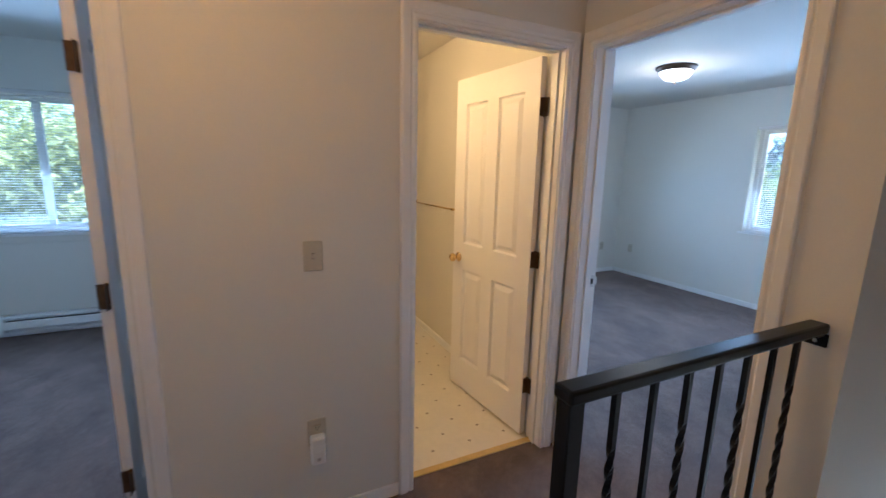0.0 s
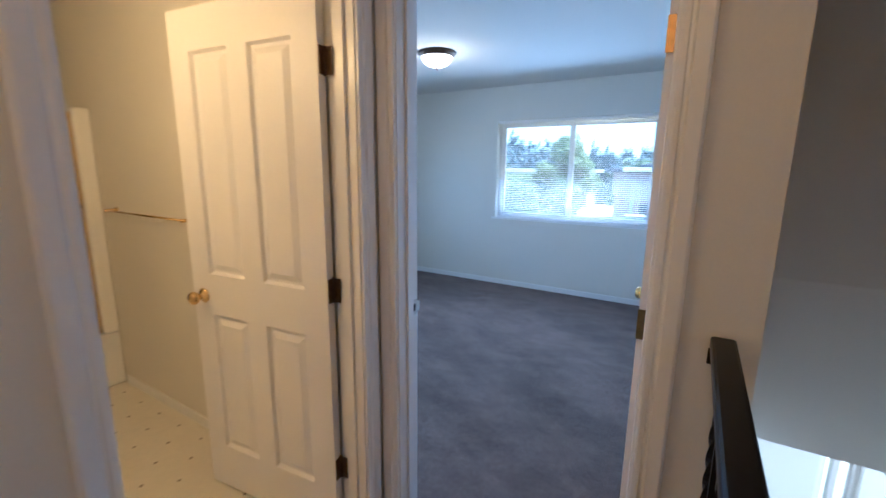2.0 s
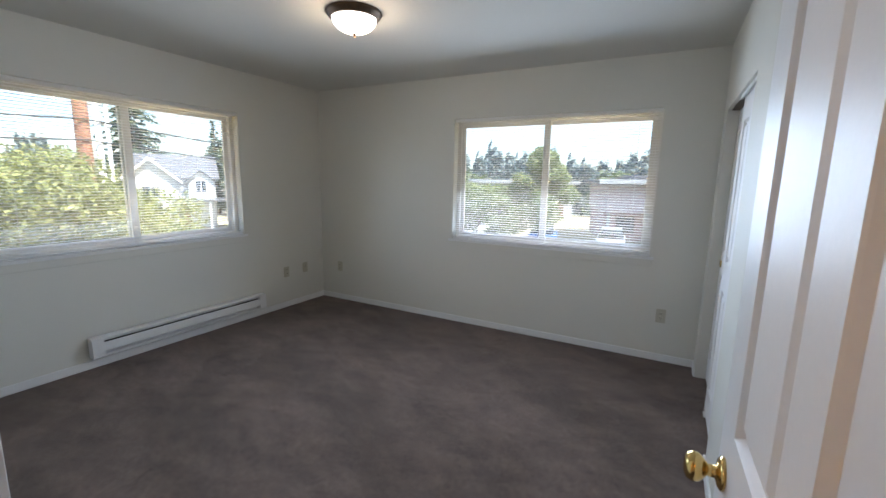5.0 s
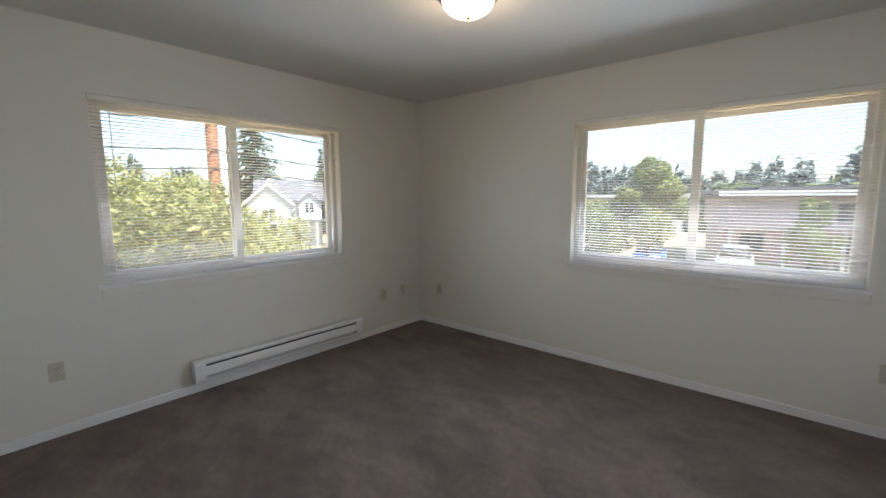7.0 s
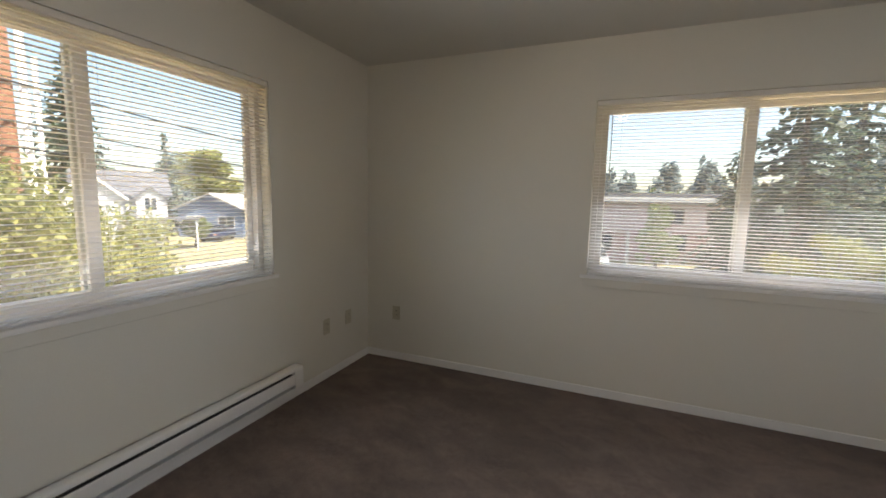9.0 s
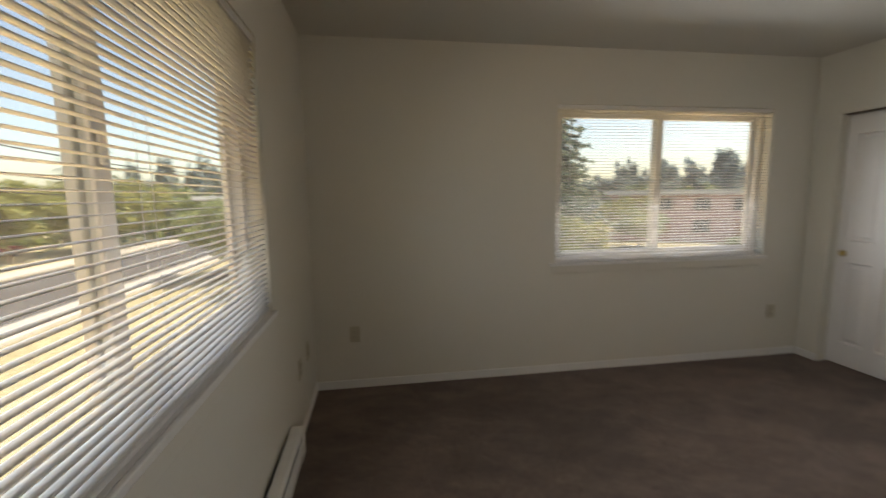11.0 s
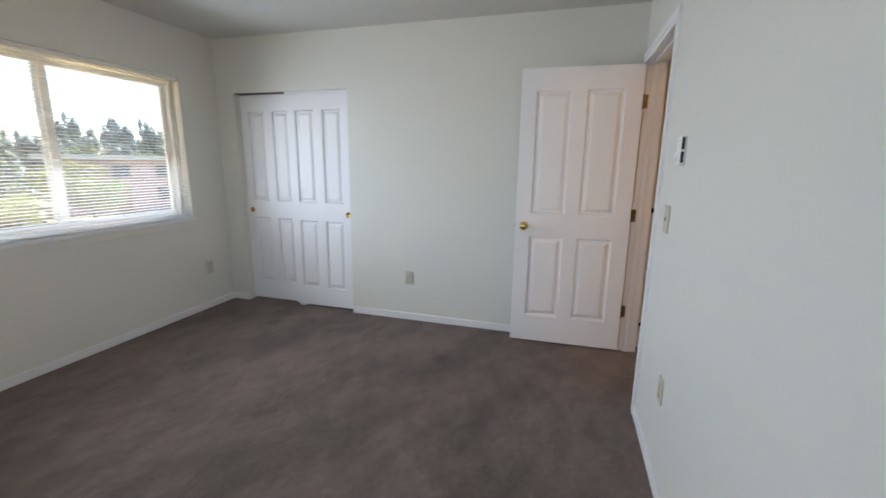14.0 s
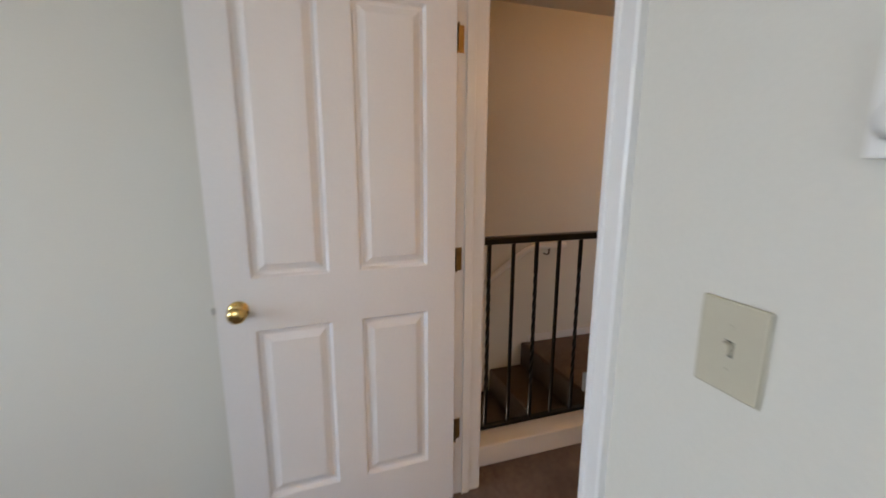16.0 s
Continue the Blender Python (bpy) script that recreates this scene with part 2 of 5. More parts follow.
def tube(name, pts, radius, material, parent, label="", res=6):
    cu = bpy.data.curves.new(name, "CURVE")
    cu.dimensions, cu.bevel_depth, cu.bevel_resolution, cu.use_fill_caps = "3D", radius, 3, True
    sp = cu.splines.new("POLY")
    sp.points.add(len(pts) - 1)
    for p, q in zip(sp.points, pts):
        p.co = (*q, 1)
    cu.materials.append(material)
    ob = new(name, cu)
    deps = bpy.context.evaluated_depsgraph_get()
    me = bpy.data.meshes.new_from_object(ob.evaluated_get(deps))
    bpy.data.objects.remove(ob)
    ob = new(name, me)
    me.polygons.foreach_set("use_smooth", [True] * len(me.polygons))
    ob.parent = parent
    return tagged(ob, label)


def wall(name, along, f0, f1, lo, hi, z0, z1, holes=(), label="", material=None):
    """A wall with thickness f0..f1 across and lo..hi along 'x' or 'y'; holes are (a, b, bottom, top)."""
    bm = bmesh.new()

    def bit(a, b, c, d):
        if b - a > 1e-4 and d - c > 1e-4:
            box(bm, *((a, b, f0, f1) if along == "x" else (f0, f1, a, b)), c, d)
    at = lo
    for a, b, c, d in sorted(holes):
        bit(at, a, z0, z1)
        bit(a, b, z0, c)
        bit(a, b, d, z1)
        at = b
    bit(at, hi, z0, z1)
    return solid(name, bm, material or WALL, label or "matt off-white painted plasterboard wall", "wall")


# ---------------------------------------------------------------- floors, ceiling, walls
H = 2.445           # ceiling height
DOWN = -2.70        # lower floor
XW0, XW1 = 1.43, 1.545      # wall between hall / bathroom and bedroom
YN0, YN1 = 4.515, 4.68      # outer north wall
XE0, XE1 = 5.18, 5.345      # outer east wall
YH0, YH1 = 1.485, 1.60      # hall north wall
YC0, YC1 = 0.365, 0.50      # bedroom south wall

WIN_A = (2.318, 4.115, 0.873, 2.055)
WIN_B = (0.895, 2.715, 0.858, 2.045)
WIN_L = (-2.43, -0.67, 0.873, 2.05)
DOOR_BED = (0.600, 1.40)
DOOR_BATH = (0.597, 1.33)
DOOR_LEFT = (-1.22, -0.415)
DH = 2.045
J = 0.018           # jamb lining


def slab(name, rects, z0, z1, material, label, category):
    bm = bmesh.new()
    for x0, x1, y0, y1 in rects:
        box(bm, x0, x1, y0, y1, z0, z1)
    return solid(name, bm, material, label, category)


slab("floor_bedroom", [(XW0, XE0, YC0, YN0)], -0.25, 0, CARPET, "worn dark brown cut-pile carpet with vacuum marks", "floor")
slab("floor_hall", [(-1.4, 0.49, -0.70, YC0), (-1.4, XW0, YC0, YH0 + 0.07)], -0.25, 0, CARPET, "dark brown carpet of the upstairs landing", "floor")
slab("floor_left_room", [(-3.2, -0.34, YH0 + 0.07, YN0)], -0.25, 0, CARPET, "dark grey-brown bedroom carpet", "floor")
slab("floor_bathroom", [(-0.34, XW0, YH0 + 0.07, YN0)], -0.25, 0.002, VINYL, "cream sheet vinyl printed with small dark diamonds", "floor")
slab("floor_closet", [(3.52, XE0, -0.70, YC0)], -0.25, 0, CARPET, "brown carpet inside the closet", "floor")
slab("floor_lower", [(-1.4, XE0, -4.0, YC0)], DOWN - 0.2, DOWN, CARPET, "carpeted floor at the foot of the stairs", "floor")
slab("ceiling", [(-3.365, XE1, -0.815, YN1)], H, H + 0.14, CEIL, "flat off-white sprayed ceiling", "ceiling")
slab("ceiling_lower", [(-1.4, XE0, -4.0, -0.815)], -0.25, -0.02, CEIL, "white ceiling of the lower floor", "ceiling")

wall("wall_north", "x", YN0, YN1, -3.365, XE1, -2.95, H, [WIN_A, WIN_L])
wall("wall_east", "y", XE0, XE1, -4.115, YN0, -2.95, H, [WIN_B, (-1.05, -0.74, DOWN + 0.15, -1.0)])
wall("wall_bedroom_west", "y", XW0, XW1, YC0, YN0, 0, H, [(DOOR_BED[0] - J, DOOR_BED[1] + J, 0, DH + J)])
wall("wall_bedroom_south", "x", YC0, YC1, XW1, XE0, 0, H, [(3.83, 4.99, 0, 1.975)])
wall("wall_hall_north", "x", YH0, YH1, -3.2, XW0, 0, H, [(DOOR_BATH[0] - J, DOOR_BATH[1] + J, 0, DH + J), (DOOR_LEFT[0] - J, DOOR_LEFT[1] + J, 0, DH + J)])
wall("wall_bath_west", "y", -0.34, -0.225, YH1, YN0, 0, H)
wall("wall_left_room_west", "y", -3.365, -3.2, YH0, YN0, 0, H)
wall("wall_hall_west", "y", -1.515, -1.4, -0.815, YH0, -2.95, H)
# low opening is unseen, widened so lower light reaches the stair wall
wall("wall_stair_south", "x", -0.815, -0.70, -1.4, XE0, DOWN, H, [(1.7, 5.18, DOWN, -0.45)])
wall("wall_stair_north", "x", YC0, YC0 + 0.12, 0.49, XE0, DOWN, -0.25)
wall("wall_lower_south", "x", -4.115, -4.0, -1.4, XE0, DOWN - 0.2, -0.02, [(2.4, 4.9, DOWN + 0.1, -0.6)])
wall("wall_lower_west", "y", -1.515, -1.4, -4.115, -0.815, DOWN - 0.2, -0.02)


def bulkhead():
    """The closet's stair-side wall: upright above, leaning in below, where it gives the stairs headroom."""
    bm = bmesh.new()
    prof = [(3.30, H), (3.30, 0.86), (3.46, -0.25), (3.56, -0.25), (3.56, H)]
    ends = [[bm.verts.new((x, y, z)) for x, z in prof] for y in (-0.70, YC0)]
    bm.faces.new(ends[0])
    bm.faces.new(ends[1])
    for i in range(5):
        j = (i + 1) % 5
        bm.faces.new((ends[0][i], ends[0][j], ends[1][j], ends[1][i]))
    solid("wall_stair_bulkhead", bm, WALL, "off-white plasterboard bulkhead over the stairs", "wall")


bulkhead()


def baseboard(x0, y0, x1, y1, nx, ny, h=0.062):
    bm = bmesh.new()
    t = 0.012
    xs, ys = sorted((x0, x1)), sorted((y0, y1))
    if nx:
        xs = sorted((x0, x0 + nx * t))
    else:
        ys = sorted((y0, y0 + ny * t))
    box(bm, *xs, *ys, 0, h, 0.003)
    solid("baseboard", bm, TRIM, "narrow white painted baseboard", "baseboard")


baseboard(XW1, YN0, XE0, YN0, 0, -1)
baseboard(XE0, YC1, XE0, YN0 - 0.012, -1, 0)
baseboard(4.99, YC1, XE0 - 0.012, YC1, 0, 1)
baseboard(XW1 + 0.012, YC1, 3.83, YC1, 0, 1)
baseboard(XW1, DOOR_BED[1] + 0.076, XW1, YN0 - 0.012, 1, 0)
baseboard(-0.338, YH0, 0.522, YH0, 0, -1)
baseboard(-1.4, -0.70, 0.45, -0.70, 0, 1)
baseboard(-1.4, -0.688, -1.4, YH0, 1, 0)
baseboard(-3.2, YN0, -0.34, YN0, 0, -1)
baseboard(XW0, YH1 + 0.078, XW0, 3.72, -1, 0)
baseboard(-0.225, YH1, -0.225, 3.72, 1, 0)

# ---------------------------------------------------------------- door frames and doors
PROFILE = ((0.0, 0.0), (0.0, 0.009), (0.006, 0.011), (0.014, 0.011), (0.018, 0.008), (0.024, 0.008), (0.030, 0.014), (0.060, 0.017), (0.066, 0.014), (0.068, 0.0))


def casing(parent, w, side, depth):
    """Three mitred mouldings round an opening 0..w; side -1 lies on the near face, +1 on the far one."""
    y0 = 0 if side < 0 else depth
    r = 0.005
    for name, ends in (("casing", lambda u: ((-r - u, 0.0), (-r - u, DH + r + u))),
                       ("casing", lambda u: ((w + r + u, 0.0), (w + r + u, DH + r + u))),
                       ("head_casing", lambda u: ((-r - u, DH + r + u), (w + r + u, DH + r + u)))):
        bm = bmesh.new()
        a, b = [], []
        for u, d in PROFILE:
            (p, q), (s, t) = ends(u)
            a.append(bm.verts.new((p, y0 + side * d, q)))
            b.append(bm.verts.new((s, y0 + side * d, t)))
        for i in range(len(a)):
            j = (i + 1) % len(a)
            bm.faces.new((a[i], a[j], b[j], b[i]))
        bm.faces.new(a)
        bm.faces.new(b)
        part(name, bm, TRIM, parent)


def door_frame(m, w, depth, label, stop_at, far=True):
    fr = thing("trim", m, label, "door frame", kind="structure")
    for x0, x1 in ((-J, 0), (w, w + J)):
        bm = bmesh.new()
        box(bm, x0, x1, 0.001, depth - 0.001, 0, DH, 0.001)
        part("jamb", bm, TRIM, fr)
    bm = bmesh.new()
    box(bm, -J, w + J, 0.001, depth - 0.001, DH, DH + J, 0.001)
    part("head_jamb", bm, TRIM, fr)
    for x0, x1, z0, z1 in ((0, 0.011, 0, DH), (w - 0.011, w, 0, DH), (0.011, w - 0.011, DH - 0.011, DH)):
        bm = bmesh.new()
        box(bm, x0, x1, stop_at - 0.017, stop_at + 0.017, z0, z1, 0.002)
        part("door_stop", bm, TRIM, fr)
    casing(fr, w, -1, depth)
    if far:
        casing(fr, w, 1, depth)
    return fr


def strike(parent, x, y, z, side):
    bm = bmesh.new()
    box(bm, x, x + side * 0.003, y - 0.016, y + 0.016, z - 0.03, z + 0.03, 0.001)
    p = part("strike_plate", bm, STEEL, parent, "small zinc strike plate")
    bm = bmesh.new()
    box(bm, x + side * 0.003, x + side * 0.0036, y - 0.008, y + 0.008, z - 0.014, z + 0.014)
    part("latch_hole", bm, DARK, p)
    bm = bmesh.new()
    box(bm, x + side * 0.0005, x + side * 0.004, y + 0.0165, y + 0.034, z - 0.02, z + 0.02, 0.001)
    part("lip", bm, STEEL, p)


def raised_panel(bm, x0, x1, z0, z1, y, s):
    """A moulded field: a groove round it, then a slope up to a flat middle. s: the way it faces."""
    steps = ((0.0, 0.000), (0.003, -0.004), (0.009, -0.014), (0.020, -0.014), (0.044, -0.002))
    rings = []
    for inset, d in steps:
        yy = y + s * d
        rings.append([bm.verts.new((x, yy, z)) for x, z in ((x0 + inset, z0 + inset), (x1 - inset, z0 + inset), (x1 - inset, z1 - inset), (x0 + inset, z1 - inset))])
    for a, b in zip(rings, rings[1:]):
        for i in range(4):
            j = (i + 1) % 4
            bm.faces.new((a[i], a[j], b[j], b[i]))
    bm.faces.new(rings[-1])


def panel_leaf(parent, w, h, t, stile=0.108, mid=0.10, bands=((0.222, 0.848), (1.022, 1.885))):
    """A moulded four-panel slab, x 0..w from the hinge, y 0..t, as a part with its panels as sub-parts."""
    bm = bmesh.new()
    c = w / 2
    cols = ((stile, c - mid / 2), (c + mid / 2, w - stile))
    xs = [0, stile, c - mid / 2, c + mid / 2, w - stile, w]
    zs = [0.016, bands[0][0], bands[0][1], bands[1][0], bands[1][1], h]
    for i in range(5):
        for k in range(5):
            if i in (1, 3) and k in (1, 3):
                continue
            box(bm, xs[i], xs[i + 1], 0, t, zs[k], zs[k + 1])
    bmesh.ops.remove_doubles(bm, verts=bm.verts, dist=1e-5)
    seen = {}
    for f in list(bm.faces):
        key = tuple(round(v, 4) for v in f.calc_center_median())
        seen.setdefault(key, []).append(f)
    for fs in seen.values():
        if len(fs) > 1:
            bmesh.ops.delete(bm, geom=fs, context="FACES_ONLY")
    bmesh.ops.dissolve_limit(bm, angle_limit=0.01, verts=bm.verts, edges=bm.edges)
    leaf = part("leaf", bm, DOOR, parent)
    for a, b in cols:
        for z0, z1 in bands:
            bm = bmesh.new()
            raised_panel(bm, a, b, z0, z1, t, 1)
            raised_panel(bm, a, b, z0, z1, 0, -1)
            part("panel", bm, DOOR, leaf)
    return leaf


def knob(parent, x, y, z, s, material=None, size=1.0, label="round polished brass door knob"):
    """A door knob on its rose, on the face at y, pointing along s * y."""
    bm = bmesh.new()
    k = size
    prof = [(0.0, 0.0), (0.031 * k, 0.0), (0.032 * k, 0.004 * k), (0.026 * k, 0.009 * k), (0.012 * k, 0.013 * k), (0.011 * k, 0.026 * k), (0.018 * k, 0.032 * k),
            (0.026 * k, 0.040 * k), (0.028 * k, 0.050 * k), (0.024 * k, 0.060 * k), (0.014 * k, 0.065 * k), (0.0, 0.066 * k)]
    lathe(bm, prof, 20, Matrix.Translation((x, y, z)) @ Matrix.Rotation(-s * math.pi / 2, 4, "X"))
    part("door_knob", bm, material or BRASS, parent, label, True)


def hinge(parent, x, y, z, material, leaf_dir, jamb_dir):
    """A butt hinge: barrel at x, y and two plates along the given directions."""
    bm = bmesh.new()
    lathe(bm, [(0, -0.048), (0.004, -0.047), (0.0065, -0.044), (0.0065, 0.044), (0.004, 0.047), (0, 0.048)], 10, Matrix.Translation((x, y, z)))
    h = part("hinge", bm, material, parent, "antique finished butt hinge", True)
    for d in (leaf_dir, jamb_dir):
        bm = bmesh.new()
        n = Vector((-d[1], d[0], 0)) * 0.0015
        e = Vector((d[0], d[1], 0)) * 0.029
        o = Vector((x, y, z))
        vs = [bm.verts.new(o + e * a + n * b + Vector((0, 0, c))) for a in (0, 1) for b in (-1, 1) for c in (-0.044, 0.044)]
        for q in ((0, 1, 3, 2), (4, 6, 7, 5), (0, 4, 5, 1), (2, 3, 7, 6), (0, 2, 6, 4), (1, 5, 7, 3)):
            bm.faces.new([vs[i] for i in q])
        part("hinge_plate", bm, material, h)


def latch(parent, x, y, z, s=1):
    bm = bmesh.new()
    box(bm, x, x + s * 0.012, y - 0.006, y + 0.006, z - 0.009, z + 0.009, 0.002)
    part("latch_bolt", bm, STEEL, parent)


def door(name, m, w, t, label, hinge_mat, knob_z=0.924):
    d = thing(name, m, label, "door", kind="structure")
    leaf = panel_leaf(d, w, 2.035, t)
    knob(d, w - 0.065, t, knob_z, 1)
    knob(d, w - 0.065, 0, knob_z, -1)
    latch(d, w, t / 2, knob_z)
    for z in (0.315, 1.03, 1.80):
        hinge(d, -0.007, 0.008, z, hinge_mat, (0, 1), (-1, 0))
    return d


# bedroom door frame: local x runs south, local y into the bedroom
f_bed = door_frame(pose(XW0, DOOR_BED[1], 0, 0, 0, -90), DOOR_BED[1] - DOOR_BED[0], XW1 - XW0, "white moulded door frame of the bedroom", 0.062)
strike(f_bed, 0.0, 0.093, 0.945, 1)
door("door_1", pose(XW1 + 0.012, DOOR_BED[0] - 0.001, 0, 0, 0, 1.6), 0.80, 0.035, "white moulded four-panel bedroom door standing wide open", OLD_BRASS)
f_bath = door_frame(pose(DOOR_BATH[0], YH0, 0), DOOR_BATH[1] - DOOR_BATH[0], YH1 - YH0, "white moulded door frame of the bathroom", 0.055)
door("door_2", pose(DOOR_BATH[1] - 0.004, YH1 + 0.012, 0, 0, 0, 96.4), 0.728, 0.035, "white four-panel bathroom door opened into the bathroom", BRONZE)
f_left = door_frame(pose(DOOR_LEFT[0], YH0, 0), DOOR_LEFT[1] - DOOR_LEFT[0], YH1 - YH0, "white moulded door frame of the other bedroom", 0.055)
door("door_3", pose(DOOR_LEFT[1] - 0.065, YH1 + 0.012, 0, 0, 0, 91), 0.79, 0.035, "white four-panel door opened into the other bedroom", BRONZE)
bm = bmesh.new()
box(bm, DOOR_BATH[0], DOOR_BATH[1], YH0 + 0.055, YH0 + 0.095, 0.001, 0.009, 0.003)
solid("threshold_strip", bm, WOOD_STRIP, "brass coloured carpet edge strip in the bathroom doorway", "threshold")

# ---------------------------------------------------------------- windows and blinds


def window(name, m, w, h, depth, label):
    """A two-light vinyl slider set to the outside of an opening 0..w; y runs outward, z from the opening's foot."""
    win = thing(name, m, label, "window", kind="structure")
    f0, f1 = depth - 0.085, depth - 0.01
    fr = 0.040
    for x0, x1, z0, z1 in ((0, w, 0, fr), (0, w, h - fr, h), (0, fr, fr, h - fr), (w - fr, w, fr, h - fr)):
        bm = bmesh.new()
        box(bm, x0, x1, f0, f1, z0, z1, 0.003)
        part("window_frame", bm, VINYL_FRAME, win)
    c = w / 2 - 0.02
    for k, (a, b, y0) in enumerate(((fr, c + 0.034, f0 + 0.012), (c - 0.034, w - fr, f0 + 0.040))):
        s = 0.040 if w > 1 else 0.03
        sash = bmesh.new()
        z0, z1 = fr, h - fr
        for q in ((a, b, z0, z0 + s), (a, b, z1 - s, z1), (a, a + s, z0 + s, z1 - s), (b - s - (0.016 if k == 0 else 0), b, z0 + s, z1 - s)):
            box(sash, q[0], q[1], y0, y0 + 0.026, q[2], q[3], 0.003)
        so = part("sash", sash, VINYL_FRAME, win)
        bm = bmesh.new()
        box(bm, a + s, b - s - (0.016 if k == 0 else 0), y0 + 0.010, y0 + 0.014, z0 + s, z1 - s)
        pane = part("pane", bm, GLASS, so)
        pane.visible_shadow = False
    bm = bmesh.new()
    box(bm, c - 0.012, c + 0.008, f0 - 0.002, f0 + 0.012, h * 0.50, h * 0.50 + 0.07, 0.004)
    part("sash_latch", bm, VINYL_FRAME, win)
    bm = bmesh.new()
    box(bm, -0.045, w + 0.030, -0.016, -0.0005, -0.012, 0.012, 0.004, 2)
    box(bm, 0.0005, w - 0.0005, -0.0005, f0, -0.001, 0.012)
    part("window_sill", bm, TRIM, win)
    bm = bmesh.new()
    box(bm, -0.022, w + 0.018, -0.011, -0.0008, -0.068, -0.012, 0.003, 2)
    part("apron", bm, WALL, win)
    return win


def slat_mesh(w, seg=3):
    bm = bmesh.new()
    rows = []
    for k in range(seg + 1):
        u = k / seg - 0.5
        rows.append([bm.verts.new((x, u * 0.0245, 0.0022 * (1 - 4 * u * u) + dz)) for x in (0.0, w) for dz in (0.0, 0.0006)])
    for a, b in zip(rows, rows[1:]):
        bm.faces.new((a[0], a[2], b[2], b[0]))
        bm.faces.new((a[1], b[1], b[3], a[3]))
        bm.faces.new((a[0], b[0], b[1], a[1]))
        bm.faces.new((a[2], a[3], b[3], b[2]))
    bm.faces.new((rows[0][0], rows[0][1], rows[0][3], rows[0][2]))
    bm.faces.new((rows[-1][0], rows[-1][2], rows[-1][3], rows[-1][1]))
    return mesh_of("slat", bm, SLAT, True)


def blind(m, w, h, tilt, label, wand_at):
    """A lowered mini blind: headrail, slats, bottom rail, ladder cords and tilt wand."""
    b = thing("window_blind", m, label, "blind", "white mini blinds")
    bm = bmesh.new()
    box(bm, 0, w, -0.014, 0.014, h - 0.030, h, 0.002)
    part("headrail", bm, SLAT, b)
    bm = bmesh.new()
    box(bm, 0.002, w - 0.002, -0.012, 0.012, 0.0, 0.012, 0.003)
    part("bottom_rail", bm, SLAT, b)
    me = slat_mesh(w - 0.008)
    top, pitch = h - 0.042, 0.0215
    n = int((top - 0.022) / pitch)
    for k in range(n + 1):
        z = 0.022 + k * (top - 0.022) / n
        o = part("slat", me, None, b)
        o.matrix_basis = pose(0.004, 0, z, tilt + random.uniform(-1.5, 1.5), 0, 0)
    for x in (0.16, w / 2, w - 0.16):
        bm = bmesh.new()
        for y in (-0.0128, 0.0122):
            box(bm, x - 0.0006, x + 0.0006, y, y + 0.0007, 0.01, h - 0.03)
        part("ladder_cord", bm, SLAT, b)
    bm = bmesh.new()
    lathe(bm, [(0, -0.55), (0.004, -0.55), (0.0032, -0.54), (0.0032, -0.01), (0, 0)], 8, Matrix.Translation((wand_at, -0.018, h - 0.03)))
    part("tilt_wand", bm, WHITE_PLASTIC, b)
    return b


def window_set(name, m, w, h, tilt, label, blind_label, wand_at):
    window(name, m, w, h, 0.165, label)
    blind(m @ pose(0.004, 0.020, 0.014), w - 0.008, h - 0.016, tilt, blind_label, wand_at)


window_set("window_1", pose(WIN_A[0], YN0, WIN_A[2]), WIN_A[1] - WIN_A[0], WIN_A[3] - WIN_A[2], -2,
           "white vinyl sliding window with a painted sill", "white mini blind lowered with its slats open", 0.10)
window_set("window_2", pose(XE0, WIN_B[1], WIN_B[2], 0, 0, -90), WIN_B[1] - WIN_B[0], WIN_B[3] - WIN_B[2], 6,
           "white vinyl sliding window with a painted sill", "white mini blind lowered with slats slightly tilted", 0.10)
window_set("window_3", pose(WIN_L[0], YN0, WIN_L[2]), WIN_L[1] - WIN_L[0], WIN_L[3] - WIN_L[2], -2,
           "white vinyl sliding window of the other bedroom", "white mini blind lowered with its slats open", 0.10)
# unseen window added to brighten the lower room and stairwell
window("window_5", pose(4.9, -4.0, DOWN + 0.1, 0, 0, 180), 2.5, -0.6 - DOWN - 0.1, 0.115, "unseen wide white window added to light the lower room")
window("window_4", pose(XE0, -0.74, DOWN + 0.15, 0, 0, -90), 0.31, -1.0 - DOWN - 0.15, 0.165, "narrow white window beside the lower entry")

# ---------------------------------------------------------------- railing and stairs


def twisted_bar(bm, x, y, z0, z1, half, zt0, zt1, turns):
    n = 48
    rings = []
    zs = [z0, zt0] + [zt0 + (zt1 - zt0) * k / n for k in range(1, n + 1)] + [z1]
    for z in zs:
        f = min(1, max(0, (z - zt0) / max(zt1 - zt0, 1e-6)))
        a = 2 * math.pi * turns * f + math.pi / 4
        rings.append([bm.verts.new((x + half * 1.414 * math.cos(a + k * math.pi / 2), y + half * 1.414 * math.sin(a + k * math.pi / 2), z)) for k in range(4)])
    for a, b in zip(rings, rings[1:]):
        for k in range(4):
            j = (k + 1) % 4
            bm.faces.new((a[k], a[j], b[j], b[k]))
    bm.faces.new(rings[0])
    bm.faces.new(rings[-1])


